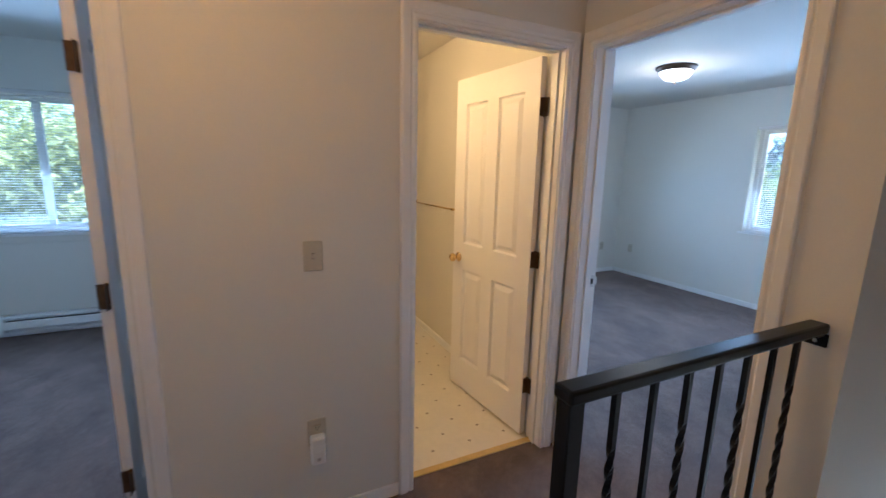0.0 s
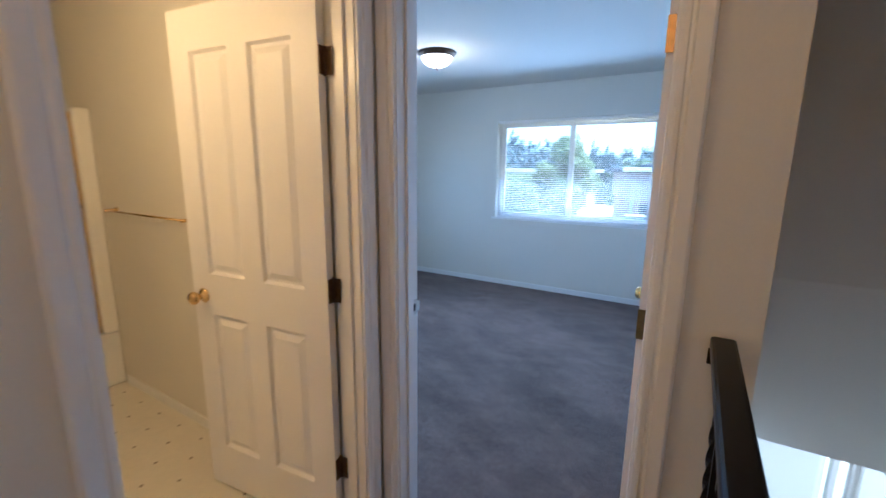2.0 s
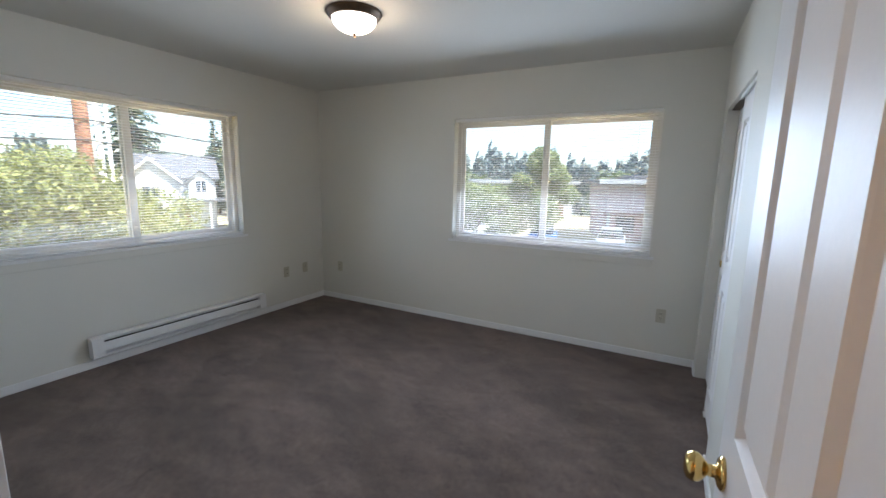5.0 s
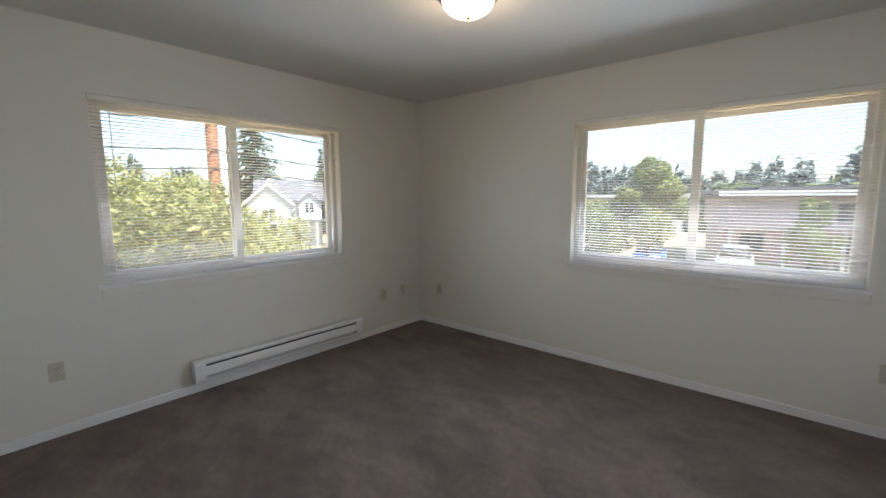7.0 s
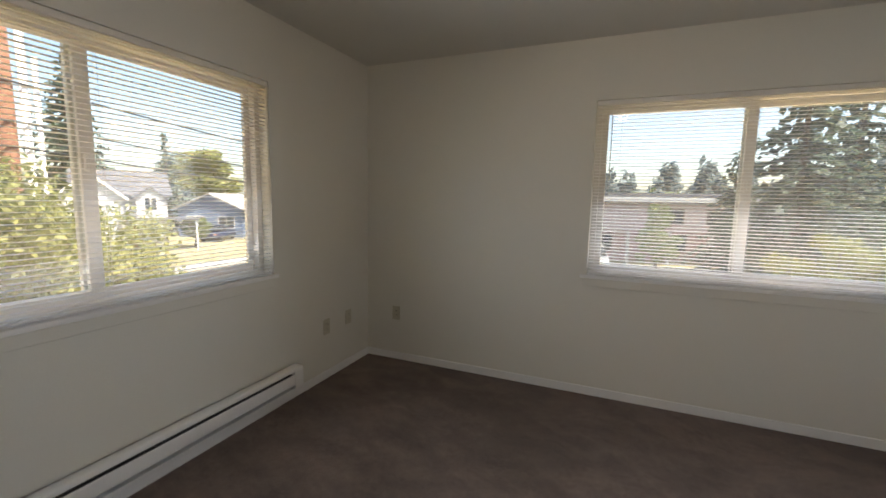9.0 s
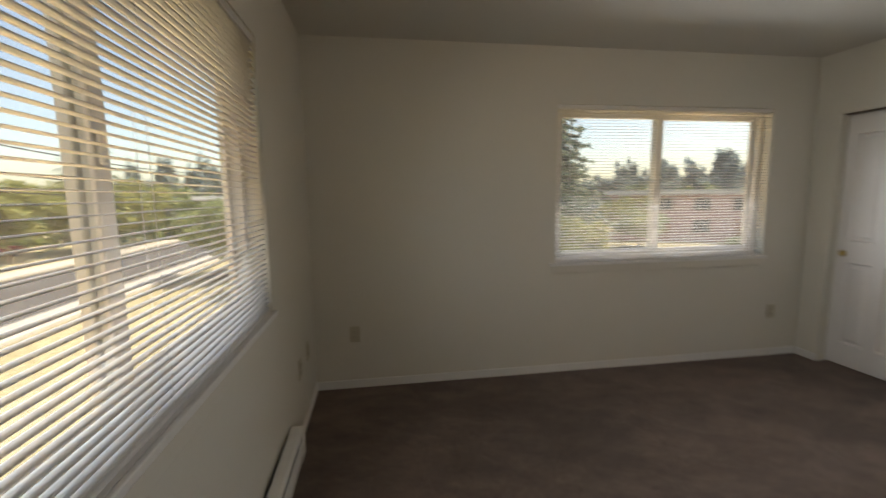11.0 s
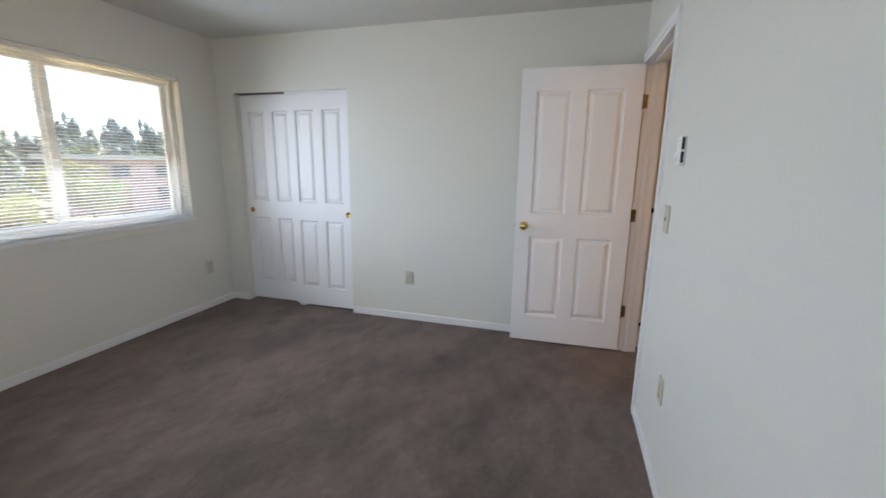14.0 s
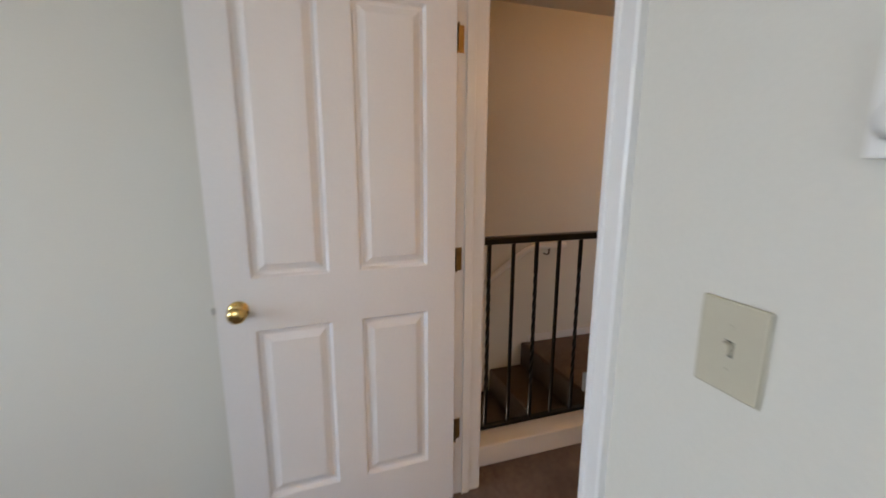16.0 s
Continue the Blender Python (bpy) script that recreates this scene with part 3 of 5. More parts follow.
def railing():
    y = 0.437
    r = thing("railing", pose(0.503, y, 0.105), "black wrought iron railing with twisted balusters along the stairwell", "railing")
    bm = bmesh.new()
    box(bm, -0.024, 0.929, -0.026, 0.026, 0.940, 0.971, 0.007, 2)
    part("handrail", bm, BLACK_IRON, r)
    bm = bmesh.new()
    box(bm, -0.02, 0.02, -0.02, 0.02, 0.0, 0.942, 0.003)
    part("newel_post", bm, BLACK_IRON, r)
    bm = bmesh.new()
    box(bm, -0.03, 0.03, -0.03, 0.03, 0.0, 0.006, 0.001)
    part("base_plate", bm, BLACK_IRON, r)
    bm = bmesh.new()
    box(bm, 0.02, 0.926, -0.012, 0.012, 0.055, 0.075, 0.002)
    part("bottom_rail", bm, BLACK_IRON, r)
    bm = bmesh.new()
    box(bm, 0.919, 0.9265, -0.028, 0.028, 0.900, 0.940, 0.002)
    box(bm, 0.880, 0.919, -0.02, 0.02, 0.933, 0.940, 0.001)
    b = part("wall_bracket", bm, BLACK_IRON, r)
    bm = bmesh.new()
    lathe(bm, [(0, 0), (0.006, 0.0), (0.005, 0.003), (0, 0.004)], 8, Matrix.Translation((0.918, 0.0, 0.915)) @ Matrix.Rotation(-math.pi / 2, 4, "Y"))
    part("screw", bm, STEEL, b)
    for k in range(7):
        bm = bmesh.new()
        x = 0.125 + k * 0.1165
        if k % 2 == 0:
            twisted_bar(bm, x, 0, 0.07, 0.945, 0.0068, 0.24, 0.80, 2.5)
        else:
            twisted_bar(bm, x, 0, 0.07, 0.945, 0.0064, 0.5, 0.501, 0)
        part("baluster", bm, BLACK_IRON, r)


railing()
bm = bmesh.new()
box(bm, 0.40, XW0 - 0.001, YC0 + 0.001, 0.487, 0.0, 0.105, 0.006, 2)
solid("trim_stair_curb", bm, TRIM, "white painted curb under the railing", "curb")

stairs = thing("staircase", pose(0.49, -0.698, DOWN), "straight stair flight covered in dark brown carpet", "stairs", kind="structure")
RISE, GO = -DOWN / 15, 0.262
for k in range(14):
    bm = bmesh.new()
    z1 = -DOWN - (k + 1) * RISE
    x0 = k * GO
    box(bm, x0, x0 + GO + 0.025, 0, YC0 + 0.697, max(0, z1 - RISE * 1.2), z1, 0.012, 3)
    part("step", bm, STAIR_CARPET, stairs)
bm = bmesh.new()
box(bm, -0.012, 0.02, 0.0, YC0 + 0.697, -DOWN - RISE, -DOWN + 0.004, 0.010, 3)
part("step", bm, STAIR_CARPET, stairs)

hr = thing("stair_handrail", pose(0, -0.70, 0), "white painted round handrail fixed to the stairwell wall", "handrail")
tube("rail", [(0.20, 0.07, 0.79), (0.46, 0.07, 0.785), (0.52, 0.07, 0.77), (0.58, 0.07, 0.735), (3.0, 0.07, 0.735 - 2.42 * RISE / GO)], 0.021, TRIM, hr)
for x, z in ((0.34, 0.79), (0.98, 0.735 - 0.40 * RISE / GO), (2.1, 0.735 - 1.52 * RISE / GO)):
    tube("bracket", [(x, 0.002, z - 0.075), (x, 0.05, z - 0.075), (x, 0.07, z - 0.055), (x, 0.07, z - 0.015)], 0.006, BRONZE, hr)

# ---------------------------------------------------------------- lamps


def ceiling_lamp(x, y, lit, label):
    l = thing("ceiling_lamp", pose(x, y, H), label, "ceiling lamp", "flush ceiling lamps")
    bm = bmesh.new()
    lathe(bm, [(0, 0), (0.165, 0), (0.168, -0.008), (0.160, -0.020), (0.150, -0.026), (0.148, -0.036), (0.138, -0.042), (0.132, -0.036), (0, -0.03)], 48)
    part("pan", bm, BRONZE, l, "dark bronze pan", True)
    bm = bmesh.new()
    prof = [(0.134, -0.036)] + [(0.134 * math.cos(a), -0.036 - 0.085 * math.sin(a)) for a in [k * math.pi / 2 / 10 for k in range(1, 10)]] + [(0.004, -0.121)]
    lathe(bm, prof, 48)
    g = part("glass_bowl", bm, lit, l, "lit frosted glass bowl", True)
    g.visible_shadow = False
    bm = bmesh.new()
    lathe(bm, [(0, -0.116), (0.009, -0.119), (0.011, -0.124), (0.006, -0.130), (0.008, -0.136), (0.004, -0.143), (0, -0.145)], 14)
    part("finial", bm, BRONZE, l, "", True)


ceiling_lamp(*LAMP_BED, LIT_GLASS, "flush ceiling lamp with bronze rim and lit glass bowl")
ceiling_lamp(*LAMP_HALL, LIT_WARM, "flush landing lamp with bronze rim and warm glass bowl")

# ---------------------------------------------------------------- closet


def closet_leaf(x, y, w, pull_x, label):
    d = thing("sliding_closet_door", pose(x, y, 0), label, "closet door", "sliding closet doors")
    panel_leaf(d, w, 1.966, 0.030, 0.082, 0.085, ((0.19, 0.835), (1.0, 1.82)))
    bm = bmesh.new()
    lathe(bm, [(0, 0.001), (0.016, 0.001), (0.019, 0.003), (0.022, 0.008), (0.025, 0.006), (0.026, 0.0), (0, 0.0)], 20,
          Matrix.Translation((pull_x, 0.030, 0.905)) @ Matrix.Rotation(-math.pi / 2, 4, "X"))
    part("finger_pull", bm, BRASS, d, "round brass finger pull", True)


closet_leaf(3.832, 0.437, 0.625, 0.035, "white moulded four-panel sliding closet door, the front leaf")
closet_leaf(4.390, 0.398, 0.598, 0.545, "white moulded four-panel sliding closet door behind the front leaf")
bm = bmesh.new()
box(bm, 3.831, 4.989, 0.390, 0.474, 1.968, 1.9745)
solid("closet_track", bm, BRONZE, "dark metal sliding door track in the closet head", "door track")
bm = bmesh.new()
box(bm, 3.832, 4.46, 0.476, 0.486, 1.950, 1.9742, 0.001)
solid("closet_fascia", bm, TRIM, "white painted fascia over the front closet leaf", "trim")
bm = bmesh.new()
for x0, x1 in ((4.36, 4.43),):
    box(bm, x0, x1, 0.39, 0.475, 0.0, 0.011, 0.002)
solid("closet_floor_guide", bm, WHITE_PLASTIC, "small white floor guide under the closet doors", "door guide", kind="")

# ---------------------------------------------------------------- electric baseboard heaters


def heater(m, w, label):
    h = thing("baseboard_heater", m, label, "heater", "white baseboard heaters")
    d = 0.062

    def sweep(name, pts, x0, x1, material, parent=h):
        bm = bmesh.new()
        a = [bm.verts.new((x0, y, z)) for y, z in pts]
        b = [bm.verts.new((x1, y, z)) for y, z in pts]
        for i in range(len(pts)):
            j = (i + 1) % len(pts)
            bm.faces.new((a[i], a[j], b[j], b[i]))
        bm.faces.new(a)
        bm.faces.new(b)
        return part(name, bm, material, parent)
    sweep("back_plate", [(-0.001, 0.0), (-0.008, 0.0), (-0.008, 0.155), (-0.001, 0.155)], 0.01, w - 0.01, HEATER)
    sweep("top_cover", [(-0.001, 0.155), (-d + 0.012, 0.155), (-d + 0.002, 0.150), (-d, 0.132), (-d + 0.004, 0.132), (-d + 0.016, 0.147), (-0.001, 0.147)], 0.0, w, HEATER)
    sweep("front_panel", [(-d, 0.113), (-d - 0.003, 0.106), (-d - 0.003, 0.045), (-d + 0.006, 0.036), (-d + 0.010, 0.040), (-d + 0.002, 0.048), (-d + 0.002, 0.113)], 0.0, w, HEATER)
    sweep("bottom_lip", [(-0.008, 0.0), (-d + 0.004, 0.0), (-d - 0.002, 0.022), (-d + 0.003, 0.022), (-d + 0.008, 0.006), (-0.008, 0.006)], 0.0, w, HEATER)
    sweep("heating_element", [(-0.02, 0.06), (-0.046, 0.06), (-0.046, 0.110), (-0.02, 0.110)], 0.08, w - 0.08, DARK)
    for x0, x1 in ((0.0, 0.075), (w - 0.075, w)):
        sweep("end_cap", [(-0.001, 0.001), (-d - 0.001, 0.001), (-d - 0.005, 0.02), (-d - 0.005, 0.132), (-d + 0.002, 0.151), (-0.001, 0.157)], x0 - 0.001, x1, HEATER)
    # dark strip in the slot, standing for the shade inside it
    sweep("slot_shade", [(-0.050, 0.112), (-0.0530, 0.112), (-0.0530, 0.120), (-0.050, 0.120)], 0.09, w - 0.09, DARK)


heater(pose(2.755, YN0 - 0.012, 0.088), 1.515, "long white enamelled electric baseboard heater under the window")
heater(pose(-2.0, YN0 - 0.012, 0.035), 1.50, "white enamelled electric baseboard heater in the other bedroom")

# ---------------------------------------------------------------- outlets, switches, thermostat


def screw(parent, x, z, y):
    bm = bmesh.new()
    lathe(bm, [(0, 0.0012), (0.0022, 0.001), (0.003, 0.0)], 8, Matrix.Translation((x, y, z)) @ Matrix.Rotation(math.pi / 2, 4, "X"))
    part("screw", bm, IVORY, parent)


def plate(name, m, label, category, w=0.072, h=0.117, group=""):
    t = thing(name, m, label, category, group)
    bm = bmesh.new()
    box(bm, -w / 2, w / 2, -0.0065, 0, -h / 2, h / 2, 0.0035, 2)
    p = part("cover_plate", bm, IVORY, t)
    return t, p


def outlet(m, label="ivory duplex wall outlet above the baseboard"):
    t, p = plate("wall_outlet", m, label, "outlet", group="ivory wall outlets")
    for z in (-0.0195, 0.0195):
        bm = bmesh.new()
        box(bm, -0.0165, 0.0165, -0.0085, -0.0063, z - 0.0135, z + 0.0135, 0.004, 2)
        r = part("receptacle", bm, IVORY, t)
        for x0, x1, z0, z1 in ((-0.0075, -0.0055, -0.002, 0.007), (0.0055, 0.0075, -0.003, 0.008), (-0.002, 0.002, -0.009, -0.005)):
            bm = bmesh.new()
            box(bm, x0, x1, -0.0089, -0.0084, z + z0, z + z1)
            part("slot", bm, DARK, r)
    screw(p, 0, 0, -0.0065)
    return t


def switch(m, w, h, label):
    t, p = plate("light_switch", m, label, "light switch", w, h, "ivory light switches")
    bm = bmesh.new()
    box(bm, -0.0052, 0.0052, -0.0070, -0.006, -0.011, 0.011)
    part("toggle_slot", bm, DARK, t)
    bm = bmesh.new()
    box(bm, -0.0046, 0.0046, -0.0150, -0.006, -0.008, 0.0095, 0.0015)
    part("toggle", bm, IVORY, t)
    screw(p, 0, 0.030, -0.0065)
    screw(p, 0, -0.030, -0.0065)


def on_north(x, z):
    return pose(x, YN0, z)


def on_east(y, z):
    return pose(XE0, y, z, 0, 0, -90)


def on_south(x, z):
    return pose(x, YC1, z, 0, 0, 180)


def on_west(y, z):
    return pose(XW1, y, z, 0, 0, 90)


for m in (on_north(2.045, 0.40), on_north(4.615, 0.402), on_north(4.887, 0.410), on_east(4.230, 0.404), on_east(0.769, 0.387), on_south(3.272, 0.385), on_west(1.951, 0.42)):
    outlet(m)
hall_outlet = outlet(pose(0.168, YH0, 0.415), "ivory duplex outlet with a white plug-in night light")
switch(pose(0.176, YH0, 1.150), 0.071, 0.116, "ivory toggle light switch on the landing wall")
switch(on_west(1.677, 1.139), 0.092, 0.128, "large ivory toggle switch plate beside the bedroom door")

nl = thing("night_light", pose(0.166, YH0 - 0.0095, 0.352), "white plug-in night light in the landing outlet", "night light")
bm = bmesh.new()
box(bm, -0.030, 0.030, -0.036, 0, -0.062, 0.062, 0.010, 3)
part("housing", bm, WHITE_PLASTIC, nl)
bm = bmesh.new()
box(bm, -0.026, 0.026, -0.0375, -0.030, -0.010, 0.056, 0.004, 2)
part("diffuser", bm, TUB, nl)
bm = bmesh.new()
lathe(bm, [(0, 0.0015), (0.007, 0.001), (0.008, 0.0)], 14, Matrix.Translation((0, -0.036, -0.036)) @ Matrix.Rotation(math.pi / 2, 4, "X"))
part("sensor", bm, STEEL, nl)

th = thing("thermostat", on_west(1.820, 1.441), "white dial wall thermostat with two dark side vents", "thermostat")
bm = bmesh.new()
box(bm, -0.034, 0.034, -0.005, 0, -0.058, 0.058, 0.001)
part("base", bm, WHITE_PLASTIC, th)
bm = bmesh.new()
box(bm, -0.035, 0.035, -0.021, -0.005, -0.059, 0.059, 0.003, 2)
body = part("housing", bm, WHITE_PLASTIC, th)
for z0, z1 in ((-0.048, -0.004), (0.006, 0.053)):
    bm = bmesh.new()
    box(bm, 0.0345, 0.0356, -0.0180, -0.0075, z0, z1)
    part("vent", bm, DARK, th)
bm = bmesh.new()
lathe(bm, [(0.0, 0.008), (0.015, 0.008), (0.0175, 0.006), (0.0195, 0.0), (0.0215, 0.0), (0.022, -0.001)], 28, Matrix.Translation((-0.010, -0.021, -0.024)) @ Matrix.Rotation(math.pi / 2, 4, "X"))
part("dial", bm, WHITE_PLASTIC, th, "", True)
bm = bmesh.new()
box(bm, -0.014, 0.012, -0.0216, -0.0205, 0.039, 0.0425)
part("lettering", bm, STEEL, th, "small grey printed bar")
bm = bmesh.new()
box(bm, -0.027, 0.022, -0.0214, -0.0205, 0.017, 0.0182)
part("seam", bm, IVORY, th)

sd = thing("smoke_detector", pose(2.26, 0.93, H), "round white smoke detector on the ceiling", "smoke detector")
bm = bmesh.new()
lathe(bm, [(0, 0), (0.066, 0), (0.066, -0.012), (0.058, -0.016), (0.056, -0.030), (0.048, -0.036), (0, -0.037)], 32)
part("body", bm, WHITE_PLASTIC, sd, "", True)
bm = bmesh.new()
lathe(bm, [(0.0, -0.041), (0.010, -0.040), (0.012, -0.036)], 16)
part("test_button", bm, WHITE_PLASTIC, sd)

# ---------------------------------------------------------------- bathroom
tb = thing("towel_bar", pose(XW0, 3.12, 1.195), "slim brass towel bar on the bathroom wall", "towel bar")
bm = bmesh.new()
lathe(bm, [(0, -0.44), (0.006, -0.44), (0.006, 0.44), (0, 0.44)], 12, Matrix.Translation((-0.055, 0, 0)) @ Matrix.Rotation(math.pi / 2, 4, "X"))
part("bar", bm, BRASS, tb, "", True)
for y in (-0.43, 0.43):
    bm = bmesh.new()
    lathe(bm, [(0, 0.0), (0.020, 0.0), (0.018, 0.006), (0.009, 0.012), (0.009, 0.055), (0.011, 0.064), (0, 0.066)], 14, Matrix.Translation((0, y, 0)) @ Matrix.Rotation(-math.pi / 2, 4, "Y"))
    part("post", bm, BRASS, tb, "", True)

TY = 3.745          # front of the tub
tub = thing("bathtub", pose(-0.224, TY, 0.002), "white acrylic bathtub with a moulded wall surround", "bathtub")
W = XW0 + 0.2235
bm = bmesh.new()
box(bm, 0, W, 0.0, 0.075, 0, 0.37, 0.014, 3)
part("apron", bm, TUB, tub)
bm = bmesh.new()
box(bm, 0, W, 0.075, 0.768, 0.0, 0.10)
box(bm, 0, 0.10, 0.075, 0.768, 0.10, 0.37, 0.01, 2)
box(bm, W - 0.10, W, 0.075, 0.768, 0.10, 0.37, 0.01, 2)
box(bm, 0.10, W - 0.10, 0.69, 0.768, 0.10, 0.37, 0.01, 2)
part("basin", bm, TUB, tub)
for x0, x1, y0, y1 in ((0, 0.02, 0.02, 0.765), (W - 0.02, W, 0.02, 0.765), (0.02, W - 0.02, 0.745, 0.765)):
    bm = bmesh.new()
    box(bm, x0, x1, y0, y1, 0.37, 1.80, 0.006, 2)
    part("surround_panel", bm, TUB, tub)
for x0, x1 in ((0, 0.085), (W - 0.085, W)):
    bm = bmesh.new()
    box(bm, x0, x1, 0.0, 0.045, 0.37, 1.80, 0.012, 3)
    part("surround_flange", bm, TUB, tub)

sh = thing("shower_door", pose(-0.224, TY + 0.03, 0.374), "sliding shower doors of obscured glass in a brass frame", "shower door")
for z0, z1 in ((0.0, 0.035), (1.36, 1.40)):
    bm = bmesh.new()
    box(bm, 0.086, W - 0.086, 0.0, 0.05, z0, z1, 0.004)
    part("track", bm, BRASS, sh)
for x0, x1 in ((0.086, 0.11), (W - 0.11, W - 0.086)):
    bm = bmesh.new()
    box(bm, x0, x1, 0.003, 0.045, 0.035, 1.36, 0.003)
    part("side_channel", bm, BRASS, sh)
for x0, x1, y in ((0.11, W / 2 + 0.03, 0.012), (W / 2 - 0.03, W - 0.11, 0.032)):
    bm = bmesh.new()
    box(bm, x0, x1, y, y + 0.006, 0.036, 1.359)
    part("glass_panel", bm, SHOWER_GLASS, sh)

# vanity light above the bathroom mirror
vl = thing("vanity_light", pose(-0.225, 2.55, 1.98), "white vanity light bar with lit globes", "wall lamp")
bm = bmesh.new()
box(bm, 0, 0.03, -0.30, 0.30, -0.055, 0.055, 0.006, 2)
part("back_plate", bm, STEEL, vl)
for y in (-0.2, 0.0, 0.2):
    bm = bmesh.new()
    lathe(bm, [(0, -0.045)] + [(0.045 * math.cos(a), 0.045 * math.sin(a)) for a in [(-80 + 20 * k) * math.pi / 180 for k in range(9)]] + [(0, 0.045)], 20, Matrix.Translation((0.072, y, 0)))
    g = part("globe", bm, LIT_WARM, vl, "", True)
    g.visible_shadow = False

# ---------------------------------------------------------------- outdoors
GROUND = -3.0


def leaf_mat(name, a, b):
    """Leaves that differ one by one between two greens."""
    m = bpy.data.materials.new(name)
    m.use_nodes = True
    n, link = m.node_tree.nodes, m.node_tree.links.new
    bsdf = n["Principled BSDF"]
    bsdf.inputs["Roughness"].default_value = 0.6
    geo = n.new("ShaderNodeNewGeometry")
    ramp = n.new("ShaderNodeValToRGB")
    ramp.color_ramp.elements[0].color, ramp.color_ramp.elements[1].color = (*a, 1), (*b, 1)
    link(geo.outputs["Random Per Island"], ramp.inputs["Fac"])
    link(ramp.outputs["Color"], bsdf.inputs["Base Color"])
    tr, mix = n.new("ShaderNodeBsdfTranslucent"), n.new("ShaderNodeMixShader")
    link(ramp.outputs["Color"], tr.inputs["Color"])
    mix.inputs[0].default_value = 0.42
    link(bsdf.outputs[0], mix.inputs[1])
    link(tr.outputs[0], mix.inputs[2])
    link(mix.outputs[0], n["Material Output"].inputs["Surface"])
    return m


LEAF_LIGHT = leaf_mat("yellow_green_leaves", (0.17, 0.19, 0.055), (0.38, 0.38, 0.13))
LEAF_MID = leaf_mat("mid_green_leaves", (0.06, 0.095, 0.03), (0.18, 0.22, 0.07))
LEAF_GREY = leaf_mat("grey_green_leaves", (0.14, 0.18, 0.07), (0.33, 0.37, 0.16))
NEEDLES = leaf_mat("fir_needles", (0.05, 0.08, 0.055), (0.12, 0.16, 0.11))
# distance haze is put into this paler, bluer needle colour
NEEDLES_HAZED = leaf_mat("hazed_fir_needles", (0.13, 0.175, 0.175), (0.20, 0.25, 0.25))
BARK = mat("bark", (0.12, 0.085, 0.06), 0.9, 0.4, 25, 6, 0.02)
POLE_WOOD = mat("creosoted_pole_wood", (0.23, 0.10, 0.055), 0.85, 0.3, 30, 4, 0.004)
DRY_GRASS = mat("dry_lawn", (0.36, 0.31, 0.20), 0.95, 0.30, 3.0, 0.06, 0.02, spec=0.1, hue=(0.22, 0.21, 0.11))
ASPHALT = mat("asphalt", (0.055, 0.055, 0.058), 0.9, 0.25, 20, 0.4, 0.01)
CONCRETE = mat("concrete", (0.36, 0.34, 0.31), 0.85, 0.15, 20, 0.8, 0.004)
SIDING_WHITE = mat("white_lap_siding", (0.52, 0.52, 0.51), 0.6, 0.06, 8, 0.6)
SIDING_BLUE = mat("slate_blue_siding", (0.13, 0.18, 0.28), 0.7, 0.1, 8, 0.6)
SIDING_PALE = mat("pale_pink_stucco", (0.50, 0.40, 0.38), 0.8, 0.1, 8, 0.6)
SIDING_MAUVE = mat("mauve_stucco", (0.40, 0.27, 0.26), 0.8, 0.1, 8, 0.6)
SHINGLE = mat("grey_shingles", (0.11, 0.11, 0.12), 0.9, 0.25, 14, 0.5, 0.01)
RED_ROOF = mat("faded_red_roofing", (0.30, 0.14, 0.11), 0.9, 0.2, 14, 0.5, 0.01)
DARK_GLASS = mat("dark_window_glass", (0.03, 0.04, 0.05), 0.08, 0.2, 5, 1)
WIRE = mat("cable_rubber", (0.02, 0.02, 0.02), 0.6, 0.2)
RUBBER = mat("tyre_rubber", (0.02, 0.02, 0.02), 0.8, 0.2)
CAR_BLUE = mat("blue_car_paint", (0.03, 0.10, 0.30), 0.25, 0.05, 30, 2)
CAR_DARK = mat("dark_blue_car_paint", (0.012, 0.025, 0.07), 0.3, 0.05, 30, 2)
CAR_RED = mat("faded_red_car_paint", (0.36, 0.10, 0.09), 0.35, 0.08, 30, 2)
CAR_SILVER = mat("silver_car_paint", (0.45, 0.46, 0.47), 0.3, 0.05, 30, 2, 0, 0.4)


def ground_sheet():
    bm = bmesh.new()
    box(bm, -1500, 1500, -1500, 1500, GROUND - 0.5, GROUND)
    solid("ground", bm, DRY_GRASS, "dry yellowing lawn and verge", "ground")
    bm = bmesh.new()
    box(bm, -90, 120, 17.0, 24.5, GROUND + 0.002, GROUND + 0.02)
    solid("road", bm, ASPHALT, "grey asphalt street", "road")
    for y0, y1 in ((15.4, 16.85), (24.65, 26.1)):
        bm = bmesh.new()
        box(bm, -90, 120, y0, y1, GROUND + 0.002, GROUND + 0.14, 0.02)
        solid("pavement", bm, CONCRETE, "pale concrete sidewalk and kerb", "pavement")
    bm = bmesh.new()
    box(bm, 26.0, 33.5, -16.0, 14.0, GROUND + 0.002, GROUND + 0.03)
    solid("road_parking", bm, ASPHALT, "asphalt parking lot before the low buildings", "road")


ground_sheet()


